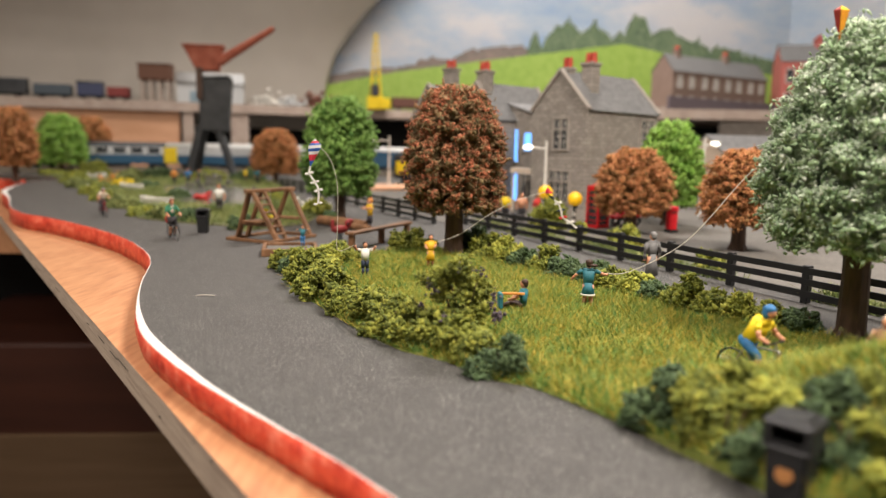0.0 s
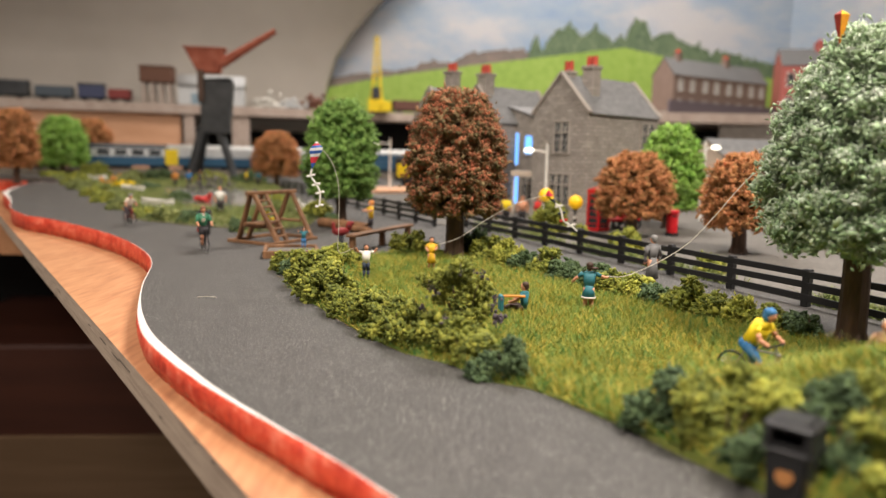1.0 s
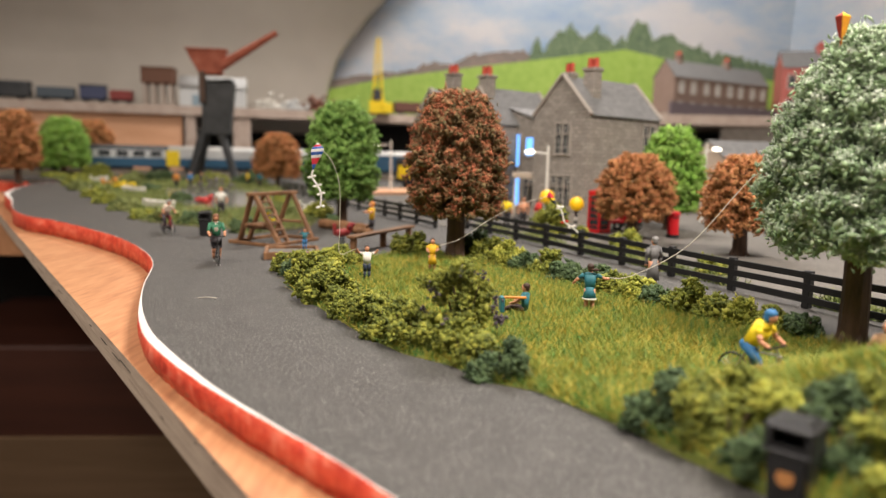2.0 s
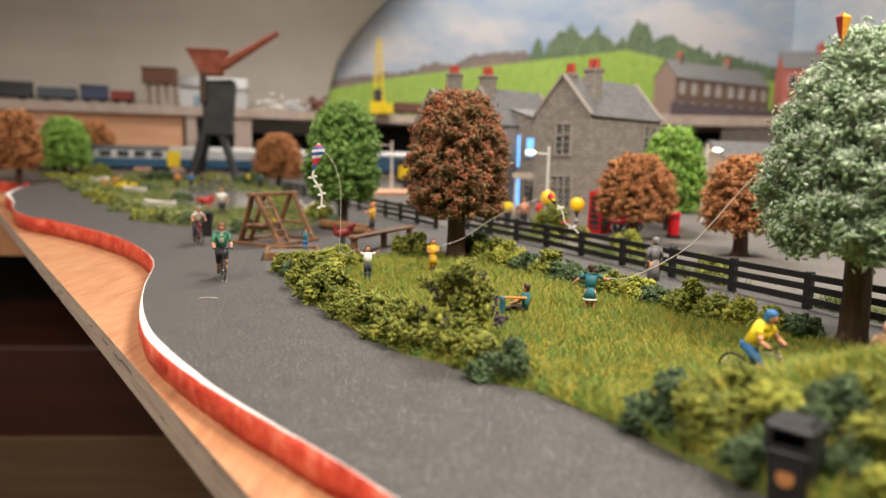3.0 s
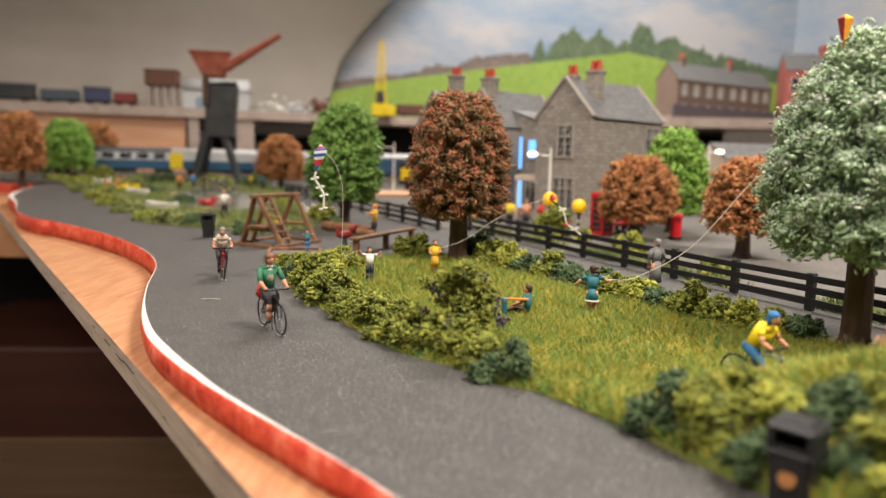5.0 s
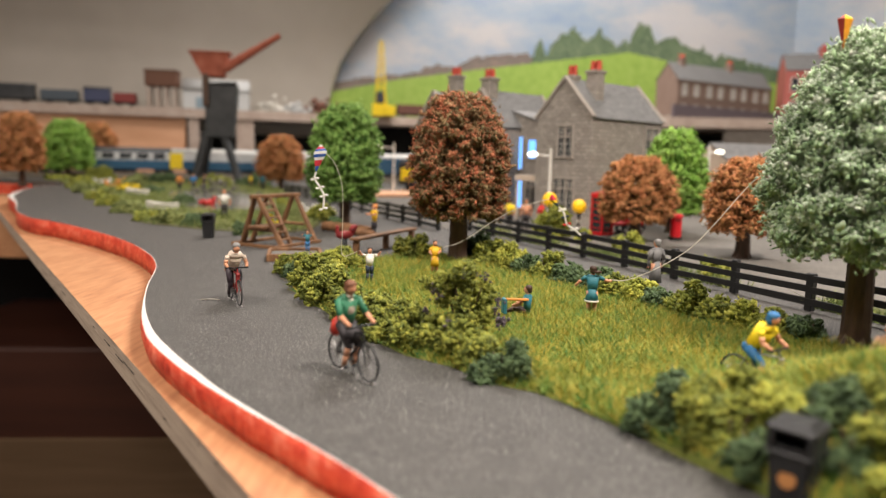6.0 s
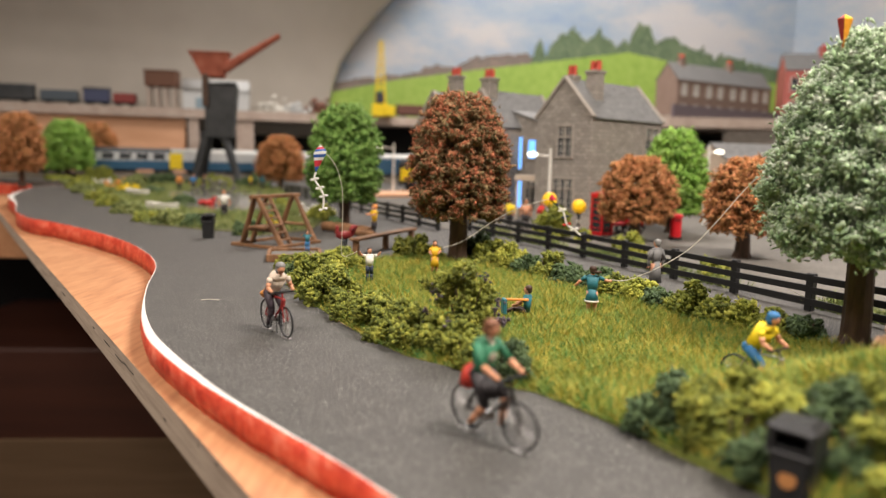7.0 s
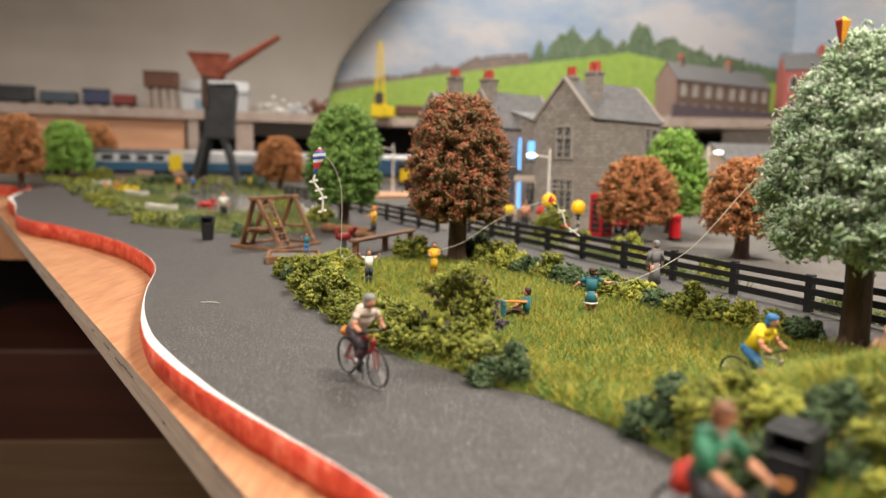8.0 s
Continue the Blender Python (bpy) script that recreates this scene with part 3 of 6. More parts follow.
def bush(x, y, w, d, h, mat, seed, label="olive foam-foliage bush at the lawn's edge", z=0.0, size=0.085, density=1.0, more=0):
    rng = np.random.default_rng(seed)
    # a heap of foam lumps, each covered with small tufts
    lumps = int(9 * w * d * (1.6 if w < 1.2 else 0.7)) + 9 + more
    t = rng.normal(0, 1, (lumps, 3))
    t /= np.linalg.norm(t, axis=1, keepdims=True)
    t *= rng.uniform(0.3, 0.98, (lumps, 1))
    centre = t * np.array([w, d, h])
    centre[:, 2] = np.abs(centre[:, 2]) if not more else rng.uniform(0.15, 0.95, lumps) * h
    radius = rng.uniform(0.22, 0.42, lumps) * min(w, d, h * 1.2) * (0.62 if more else 1.0)
    per = int(np.clip(95 * density * (min(w, d) / 0.8) ** 0.5, 40, 130))
    out = rng.normal(0, 1, (lumps, per, 3))
    out /= np.linalg.norm(out, axis=2, keepdims=True)
    c = (centre[:, None] + out * radius[:, None, None] * rng.uniform(0.5, 1.28, (lumps, per, 1)) ** 0.9).reshape(-1, 3)
    cc, ss = tuft_cloud(c, 3, size * 0.6, size * 0.62, rng)
    ss *= np.minimum(rng.lognormal(0.0, 0.4, len(ss)), 1.8)
    cc[:, 2] = np.maximum(cc[:, 2], 0.02)
    ob = thing("bush", label, "bush", (x, y, z, 0), "foam bushes")
    crumbs("foliage", cc, ss, mat, ob, seed, flake=(1.35, 0.95, 0.65))
    bm = bmesh.new()
    for k in range(4):
        a = k * 1.7 + seed
        rod(bm, (0.1 * math.cos(a), 0.1 * math.sin(a), -0.02), (w * 0.5 * math.cos(a), d * 0.5 * math.sin(a), h * 0.7), 0.05, 0.02, 5)
    part("stem", bm, BARK, ob)
    return ob


DULL = material("dull_green_foam_foliage", [(0.07, 0.09, 0.025), (0.15, 0.175, 0.045), (0.26, 0.28, 0.09)], 0.85, 90, 3, bump=0.4, bump_scale=1500, island=0.4)
O, K, Y = BUSH_OLIVE, BUSH_DARK, BUSH_LIME
FRONT_BUSHES = [
    (-6.3, 30.4, 0.7, 0.7, 0.5, O), (-5.6, 29.6, 0.65, 0.65, 0.6, K), (-5.0, 31.6, 0.65, 0.6, 0.55, Y), (-4.4, 32.4, 0.6, 0.6, 0.62, O),
    (-5.1, 27.3, 0.75, 0.75, 0.75, O), (-4.2, 26.0, 0.7, 0.7, 0.7, Y), (-3.9, 24.6, 0.65, 0.7, 0.75, O), (-3.2, 23.3, 0.65, 0.6, 0.75, O), (-2.5, 22.0, 0.65, 0.6, 0.7, O),
    (-1.8, 20.9, 0.65, 0.6, 0.7, O), (-1.1, 19.8, 0.65, 0.6, 0.75, O), (-0.4, 18.8, 0.6, 0.6, 0.75, O), (0.4, 18.2, 0.65, 0.6, 0.8, O), (0.95, 17.4, 0.55, 0.5, 0.6, O),
    (1.75, 16.3, 0.60, 0.55, 0.62, K), (1.3, 17.0, 0.5, 0.45, 0.55, O),
]
BACK_BUSHES = [
    (-1.4, 36.3, 0.9, 0.7, 1.1, O), (1.7, 36.4, 0.8, 0.7, 1.2, K), (2.4, 34.7, 0.8, 0.7, 0.95, O), (3.4, 33.2, 0.7, 0.6, 0.95, Y), (4.0, 32.0, 0.7, 0.6, 0.6, K),
    (4.9, 31.0, 0.7, 0.6, 0.95, O), (5.6, 29.4, 0.7, 0.6, 0.6, K), (6.3, 28.0, 0.6, 0.6, 0.8, K), (6.9, 26.8, 0.6, 0.6, 0.75, O), (7.4, 26.1, 0.55, 0.5, 0.75, Y), (7.9, 25.2, 0.55, 0.5, 0.55, K),
    (8.6, 23.8, 0.65, 0.6, 1.05, O), (9.3, 22.9, 0.6, 0.55, 0.7, O), (9.8, 21.9, 0.5, 0.5, 0.85, Y), (10.4, 21.3, 0.55, 0.5, 0.7, O), (10.9, 20.5, 0.5, 0.5, 0.75, K),
]
for i, (x, y, w, d, h, m) in enumerate(FRONT_BUSHES + BACK_BUSHES):
    label = {O: "olive foam-foliage bush at the lawn's edge", K: "dark green foam-foliage bush at the lawn's edge", Y: "yellow-green foam-foliage bush at the lawn's edge"}[m]
    near = i < 16
    bush(x - (0.14 if near else 0), y - (0.14 if near else 0), w * 1.25, d * 1.25, h * (1.4 if near else 1.15), m, 100 + i, label, 0.0, 0.095 if y > 22 else 0.08, 0.9 if y > 22 else 1.3)
TALL = bush(0.62, 18.5, 1.2, 0.8, 2.0, O, 150, "taller loose olive bush with purple flecks", 0.40, 0.06, 0.3, 26)
fleck_rng = np.random.default_rng(77)
fleck_t = fleck_rng.normal(0, 1, (26, 3))
fleck_t /= np.linalg.norm(fleck_t, axis=1, keepdims=True)
fleck_t = np.abs(fleck_t) * np.where(fleck_rng.random((26, 3)) < 0.5, -1, 1) * np.array([1.1, 0.72, 1.85])
fleck_t[:, 2] = np.clip(np.abs(fleck_t[:, 2]), 0.5, 1.9)
fleck_c, fleck_s = tuft_cloud(fleck_t, 9, 0.07, 0.045, fleck_rng)
tagged(crumbs("blossom", fleck_c, fleck_s, material("purple_grey_flecks", [(0.06, 0.045, 0.06), (0.12, 0.09, 0.11)], 0.85, 300), TALL, 78), "dark purple-grey blossom crumbs", kind="stuff")
for i, (x, y, w, d, h, m) in enumerate([(4.3, 12.8, 0.5, 0.5, 0.7, K), (4.8, 13.3, 0.5, 0.45, 0.6, K), (4.85, 12.4, 0.5, 0.5, 0.85, O), (5.5, 13.2, 0.5, 0.5, 0.6, O), (5.0, 11.7, 0.5, 0.45, 0.7, O), (5.2, 11.0, 0.42, 0.38, 0.6, K), (5.6, 12.3, 0.5, 0.5, 0.8, O), (5.75, 11.3, 0.45, 0.42, 0.75, Y), (6.3, 12.0, 0.5, 0.5, 0.6, O), (6.5, 11.3, 0.5, 0.45, 0.75, K), (7.0, 10.6, 0.5, 0.5, 0.8, O), (6.4, 10.3, 0.4, 0.35, 0.75, K), (7.5, 9.9, 0.6, 0.55, 0.8, O), (6.7, 9.4, 0.5, 0.4, 0.7, Y), (7.4, 11.6, 0.6, 0.5, 0.5, O), (8.0, 10.8, 0.55, 0.5, 0.5, Y)]):
    bush(x + 0.16, y + 0.1, w * 1.25, d * 1.25, h * 1.4, m, 170 + i, {O: "olive foam-foliage bush beside the litter bin", K: "dark green foam bush beside the litter bin", Y: "yellow-green foam bush beside the litter bin"}[m], mound_z(x, y) * 0.8, 0.075, 1.7)
ROADSIDE_PLANTS = [(-49, 94, 2.6, 3.0, 1.9, O), (-43, 84, 2.2, 3.0, 1.8, DULL), (-36.5, 73.5, 1.9, 2.5, 1.4, O), (-31.5, 65.5, 1.8, 2.0, 1.5, O), (-26.6, 58.2, 1.8, 1.8, 1.3, DULL), (-22.2, 52.0, 1.7, 1.5, 1.3, O), (-19.6, 50.0, 1.6, 1.3, 1.4, DULL), (-17.2, 48.6, 1.2, 1.0, 1.2, K), (-55, 106, 2.6, 3.0, 2.0, O), (-41, 92, 2.2, 2.6, 2.2, DULL), (-35.5, 86, 1.8, 2.4, 1.8, K), (-46, 104, 2.5, 3, 2.6, DULL)]
GARDEN_PLANTS = [(-12.8, 44.8, 1.0, 0.8, 0.9, K), (-9.9, 56, 1.4, 2.0, 1.9, Y), (-8.0, 50.0, 1.0, 0.7, 1.0, K), (-64, 116, 4, 3, 1.4, O), (-72, 124, 5, 3, 1.2, Y), (-26, 70, 1.5, 2.0, 1.0, K), (-16.5, 70, 1.6, 2.0, 1.4, O), (-60, 122, 4, 3, 3.2, O), (10.6, 38.9, 0.9, 0.6, 1.3, Y), (12.8, 32.5, 0.6, 0.9, 0.7, O), (11.0, 41.0, 0.8, 1.6, 0.9, O), (7.4, 47.0, 1.2, 1.8, 2.2, O), (9.4, 45.6, 0.5, 0.6, 0.7, Y)]
for i, (x, y, w, d, h, m) in enumerate(ROADSIDE_PLANTS + GARDEN_PLANTS):
    k = (0.62 + 0.4 * (i * 7 % 5) / 4) if y > 48 else 1.0
    bush(x, y, w * (0.7 if y > 48 else 1.0), d * (0.7 if y > 48 else 1.0), h * k * (0.62 if y > 48 else 1.0), m, 200 + i, {O: "olive foam plant in the garden bed", DULL: "dull green foam plant beside the road", K: "dark green foam plant in the garden bed", Y: "lime green foam plant in the garden bed"}[m], 0.0, 0.17 if y > 48 else 0.1, 0.5 if y > 48 else 1.0)
for i, (x0, x1) in enumerate([(-47, -40), (-39.5, -33), (-32.5, -26.5)]):
    bush((x0 + x1) / 2, 109 - i * 0.5, (x1 - x0) / 2, 1.0, 1.5, K if i != 1 else O, 260 + i, "clipped dark hedge behind the garden", 0.0, 0.22, 0.5)


# rough verge behind the path's fence
VERGE = [(2.3, 50.8), (16.8, 18.9), (18.0, 19.4), (3.5, 51.3)]
grass_blades("verge_grass", VERGE, 5000, 33, 0.5, 0.03, "patchy olive static grass behind the black fence", lambda x, y: noise.noise((x * 0.35, y * 0.35, 2)) > -0.05, MEADOW)


# ---- fences ----
def fence(label, a, b, spacing=3.2):
    a, b = Vector(a), Vector(b)
    length = (b - a).length
    turn = math.degrees(math.atan2(b.y - a.y, b.x - a.x))
    ob = thing("board_fence", label, "fence", (a.x, a.y, 0, turn), "black fences")
    n = int(length / spacing)
    spacing = length / n
    post = None
    for k in range(n + 1):
        if post is None:
            bm = bmesh.new()
            box(bm, (0, 0, 0.69), (0.30, 0.26, 1.40), bevel=0.03)
            post = part("post", bm, FENCE_BLACK, ob)
            first = post
        else:
            q = new("post", first.data)
            q.parent = ob
            q.location = (k * spacing * CM, 0, 0)
    rail = None
    for k in range(n):
        for j, z in enumerate((0.34, 0.78, 1.20)):
            if rail is None:
                bm = bmesh.new()
                box(bm, (spacing / 2, -0.10, 0), (spacing + 0.1, 0.08, 0.25), bevel=0.015)
                rail = part("rail", bm, FENCE_BLACK, ob)
                rail.location = (0, 0, z * CM)
            else:
                q = new("rail", rail.data)
                q.parent = ob
                q.matrix_basis = pose(k * spacing * CM, 0, z * CM, 0, math.sin(k * 5 + j) * 0.6, 0)
    return ob


fence("black three-rail board fence along the path", (1.9, 50.6), (16.4, 18.7))
fence("black three-rail board fence beside the green tree", (-21, 92.5), (-0.4, 50.2))


# ---- small figures: one plain mesh each ----
def limb(bm, pts, radii, index):
    for (p, q), (r, s) in zip(zip(pts, pts[1:]), zip(radii, radii[1:])):
        rod(bm, p, q, r, s, 8, index)
    for p, r in zip(pts[1:], radii[1:]):
        ball(bm, p, r * 1.02, index, 1)


def figure(name, label, at, h, top, legs, hair=HAIR, grips=((-0.17, 0.02, 0.46), (0.17, 0.02, 0.46)), skirt=0.0, sleeve=0.5, seated=False, extra=None, coat=None):
    """A standing or seated figure of height h that faces -y; grips in units of its height."""
    bm = bmesh.new()
    mats = [SKIN, top, legs, hair, coat or top]
    hip = 0.50
    if seated:
        hip = 0.10
        for sx in (-1, 1):
            limb(bm, [(sx * 0.06, 0, hip), (sx * 0.09, -0.26, 0.13), (sx * 0.09, -0.46, 0.04)], [0.065, 0.05, 0.035], 2)
    else:
        for sx in (-1, 1):
            limb(bm, [(sx * 0.055, 0, hip), (sx * 0.06, -0.015, 0.27), (sx * 0.065, 0.01, 0.02)], [0.068, 0.052, 0.036], 0 if skirt else 2)
            ball(bm, (sx * 0.068, -0.03, 0.018), (0.032, 0.06, 0.022), 3, 1)
    if skirt:
        rod(bm, (0, 0, hip - skirt), (0, 0, hip + 0.05), 0.145, 0.085, 12, 4)
    # torso: waist to shoulders
    for v in rod(bm, (0, 0, hip - 0.02), (0, 0, hip + 0.31), 0.095, 0.135, 12, 1):
        v.co.y *= 0.66
    ball(bm, (0, 0, hip + 0.31), (0.135, 0.085, 0.05), 1, 2)
    rod(bm, (0, 0, hip + 0.31), (0, -0.005, hip + 0.39), 0.042, 0.038, 8, 0)
    ball(bm, (0, -0.014, hip + 0.44), (0.066, 0.074, 0.086), 0, 2)
    ball(bm, (0, 0.016, hip + 0.478), (0.077, 0.080, 0.068), 3, 2)
    ball(bm, (0, 0.035, hip + 0.44), (0.066, 0.055, 0.07), 3, 2)
    for sx, grip in zip((-1, 1), grips):
        s = Vector((sx * 0.135, 0, hip + 0.30))
        e = Vector(grip) + Vector((0, 0, hip - 0.5))
        mid = (s + e) / 2 + Vector((sx * 0.045, 0.03, -0.03))
        cut = s.lerp(mid, 1.0) if sleeve >= 0.5 else s.lerp(mid, 0.6)
        limb(bm, [s, cut], [0.046, 0.040], 1)
        limb(bm, [cut, mid, e] if sleeve < 0.5 else [mid, e], [0.036, 0.034, 0.026][-2 if sleeve >= 0.5 else 0:], 1 if sleeve > 0.9 else 0)
        ball(bm, e, 0.034, 0, 1)
    if extra:
        extra(bm, mats)
    bmesh.ops.scale(bm, vec=(h, h, h), verts=bm.verts)
    ob = part(name, bm, mats, None, "", at, True)
    return tagged(ob, label, "figure", "painted figures")


figure("toy_figure", "painted boy figure, white shirt, arms raised on grass", (-3.0, 28.3, 0.05, 15), 1.40, WHITE, NAVY, HAIR, ((-0.30, -0.10, 0.93), (0.30, -0.05, 0.90)), sleeve=0.3)
figure("toy_figure", "painted girl figure in a yellow dress on the lawn", (-0.35, 30.9, 0.05, 5), 1.45, YELLOW, YELLOW, HAIR, ((-0.12, -0.17, 0.62), (0.10, -0.17, 0.66)), skirt=0.26, sleeve=0.3)
def hem_and_ponytail(bm, mats):
    mats.append(WHITE)
    rod(bm, (0, 0, 0.285), (0, 0, 0.32), 0.152, 0.146, 12, 5)
    ball(bm, (-0.1, 0.07, 0.92), (0.1, 0.035, 0.035), 3, 1, 20)


figure("toy_figure", "painted girl figure, teal dress, kneeling back to path", (5.25, 23.9, -0.10, 165), 1.68, TEAL, HAIR, HAIR, ((-0.36, -0.12, 0.72), (0.34, -0.05, 0.60)), skirt=0.20, sleeve=0.4, extra=hem_and_ponytail)
figure("toy_figure", "painted seated figure in a teal shirt on grass", (2.85, 22.6, 0.10, -112), 1.62, TEAL, HAIR, HAIR, ((-0.16, -0.26, 0.62), (0.16, -0.26, 0.62)), sleeve=0.4, seated=True)
figure("toy_figure", "painted man figure in a long grey coat by the fence", (9.15, 29.5, 0.0, 200), 1.95, GREY, GREY, GREYHAIR, ((-0.17, -0.04, 0.42), (0.17, -0.04, 0.42)), skirt=0.42, sleeve=1.0)
figure("toy_figure", "painted man figure, yellow top, beside the logs", (-4.45, 44.6, 0.0, -60), 2.1, YELLOW, DARK, ORANGE, ((-0.12, -0.2, 0.72), (0.12, -0.2, 0.72)), sleeve=0.3)
figure("toy_figure", "painted man figure in a white shirt beside the pond", (-17.4, 55.0, 0.05, 10), 2.2, WHITE, DARK, HAIR, sleeve=0.4)
figure("toy_figure", "painted toddler figure in blue playing by the sandpit", (-7.0, 35.6, 0.25, 20), 1.05, TEAL, BLUE, HAIR, ((-0.26, -0.05, 0.85), (0.26, -0.05, 0.85)))
for i, (x, y, c, l) in enumerate([(-34.6, 91.0, ORANGE, "orange"), (-33.0, 91.6, BLUE, "blue"), (-31.0, 90.0, DARK, "dark"), (-27.4, 98.5, SUN_YELLOW, "pale yellow"), (-25.6, 98.0, TEAL, "teal")]):
    figure("toy_figure", "small painted figure in %s on the garden path" % l, (x, y, 0.1, 40 * i), 2.15, c, DARK)
for i, (x, y, c, l) in enumerate([(6.2, 52.6, SKIN, "pinkish"), (7.3, 52.0, RED, "red"), (11.2, 50.2, CREAM, "cream"), (5.0, 53.0, SUN_YELLOW, "yellow")]):
    figure("toy_figure", "small painted figure in %s before the station" % l, (x, y, 0.05, 50 * i), 2.15, c, DARK)


figure("toy_figure", "painted seated figure in a tan coat on the bank", (9.35, 14.1, mound_z(9.35, 14.1) - 0.15, -60), 1.5, plain("painted_tan", (0.36, 0.20, 0.11)), HAIR, CREAM, ((-0.16, -0.2, 0.55), (0.16, -0.2, 0.55)), sleeve=1.0, seated=True)


def straw():
    bm = bmesh.new()
    tube(bm, smooth_line([(-0.32, 0, 0.03), (0, 0.03, 0.05), (0.32, 0.0, 0.03)], 4), 0.018, 5)
    tagged(part("straw", bm, STRING, None, "", (-8.2, 24.2, 0, 5)), "short pale straw lying on the road", "straw")


straw()


def build_lap_toy():
    ob = thing("toy_cart", "small blue and orange wooden toy cart on the grass", "toy", (2.05, 22.3, 0.1, 0))
    bm = bmesh.new()
    box(bm, (0, 0, 0.38), (0.13, 0.34, 0.52), 8, 0, 0.03)
    part("box", bm, TEAL, ob)
    bm = bmesh.new()
    box(bm, (0.42, 0, 0.60), (0.75, 0.08, 0.08), 0, 0, 0.02)
    part("handle", bm, ORANGE, ob)


build_lap_toy()


# ---- cyclists ----
def wheel(ob, x, tyre):
    bm = bmesh.new()
    ring(bm, (x, 0, 0.46), 0.43, 0.029, "Y", 28, 6, 0)
    w = part("wheel", bm, tyre, ob, smooth=True)
    bm = bmesh.new()
    for k in range(9):
        a = math.pi * k / 9
        rod(bm, (x - 0.40 * math.cos(a), 0, 0.46 - 0.40 * math.sin(a)), (x + 0.40 * math.cos(a), 0, 0.46 + 0.40 * math.sin(a)), 0.008, None, 4)
    rod(bm, (x, -0.07, 0.46), (x, 0.07, 0.46), 0.035, None, 8)
    part("spokes", bm, STEEL, w)


def cyclist(label, at, shirt, front, trousers, hair, frame_mat, bag=None, lean=0.0, stand=True, skirt=False):
    """Origin under the front wheel; it rides towards +x."""
    ob = thing("toy_cyclist", label, "cyclist", at, "painted cyclists")
    wheel(ob, 0.0, BLACK)
    wheel(ob, -1.36, BLACK)
    bm = bmesh.new()
    bb, seat, head_t, crank = (-0.83, 0, 0.42), (-1.0, 0, 1.06), (-0.22, 0, 1.10), (-0.83, 0, 0.42)
    for p, q, r in ((bb, seat, 0.03), (seat, head_t, 0.03), (bb, (-0.19, 0, 0.95), 0.035), ((-1.36, 0.05, 0.46), bb, 0.02), ((-1.36, -0.05, 0.46), bb, 0.02), ((-1.36, 0.05, 0.46), seat, 0.018), ((-1.36, -0.05, 0.46), seat, 0.018), (head_t, (-0.14, 0, 0.85), 0.035), ((-0.14, 0.06, 0.88), (0, 0.06, 0.46), 0.022), ((-0.14, -0.06, 0.88), (0, -0.06, 0.46), 0.022), (head_t, (-0.26, 0, 1.30), 0.025)):
        rod(bm, p, q, r, None, 6)
    part("frame", bm, frame_mat, ob)
    bm = bmesh.new()
    rod(bm, (-0.24, -0.36, 1.30), (-0.24, 0.36, 1.30), 0.028, None, 6)
    for s in (-1, 1):
        rod(bm, (-0.24, s * 0.34, 1.30), (-0.36, s * 0.38, 1.30), 0.034, None, 6)
    part("handlebar", bm, BLACK, ob)
    bm = bmesh.new()
    ball(bm, (-1.03, 0, 1.12), (0.17, 0.10, 0.05))
    part("saddle", bm, BLACK, ob)
    bm = bmesh.new()
    rod(bm, (bb[0], -0.12, bb[2]), (bb[0], 0.12, bb[2]), 0.10, None, 12)
    part("crank", bm, STEEL, ob)
    if stand:
        bm = bmesh.new()
        box(bm, (0.02, 0, 0.015), (0.34, 0.18, 0.03), 0, 0, 0.01)
        box(bm, (-1.36, 0, 0.015), (0.34, 0.18, 0.03), 0, 0, 0.01)
        part("skid", bm, STEEL, ob)
        bm = bmesh.new()
        box(bm, (-0.80, 0, 0.24), (0.36, 0.03, 0.46), 0, 0, 0.01)
        part("web", bm, CLEAR, ob)
    # rider: torso, arms, head in one mesh
    bm = bmesh.new()
    mats = [SKIN, shirt, trousers, hair, front]
    hip, sh = Vector((-1.0, 0, 1.2)), Vector((-0.66 + lean, 0, 1.76 - lean * 0.35))
    d = sh - hip
    for v in rod(bm, hip - d * 0.05, sh, 0.19, 0.255, 14, 1):
        v.co.x = -0.83 + (v.co.x + 0.83) * 0.9
    ball(bm, sh, (0.17, 0.285, 0.12), 1, 2)
    ball(bm, hip, (0.22, 0.24, 0.17), 2, 2)
    ball(bm, hip.lerp(sh, 0.70) + Vector((0.115, 0, 0.02)), (0.12, 0.155, 0.26), 4, 2)
    ball(bm, sh + Vector((0.09, 0, 0.06)), (0.09, 0.10, 0.06), 4, 2)
    top = sh + Vector((0.12, 0, 0.14))
    rod(bm, sh, top, 0.075, 0.07, 8, 0)
    ball(bm, top + Vector((0.05, 0, 0.13)), (0.125, 0.11, 0.15), 0, 2)
    ball(bm, top + Vector((0.005, 0, 0.205)), (0.165, 0.145, 0.125), 3, 2)
    ball(bm, top + Vector((-0.05, 0, 0.10)), (0.12, 0.14, 0.16), 3, 2)
    for s in (-1, 1):
        a = sh + Vector((0.0, s * 0.26, -0.02))
        h = Vector((-0.28, s * 0.33, 1.34))
        m = a.lerp(h, 0.52) + Vector((-0.05, s * 0.06, -0.08))
        limb(bm, [a, a.lerp(m, 0.5 if not skirt else 1.0)], [0.095, 0.078], 1)
        limb(bm, [a.lerp(m, 0.5), m], [0.07, 0.066], 1 if skirt else 0)
        limb(bm, [m, h], [0.068, 0.05], 0)
        ball(bm, h, 0.065, 0, 1)
    part("rider", bm, mats, ob, "", None, True)
    legs = []
    for s in (-1, 1):
        bm = bmesh.new()
        foot = Vector((0.14, 0, -0.98))
        knee = Vector((0.36, 0, -0.46)) if stand else Vector((0.26, 0, -0.46))
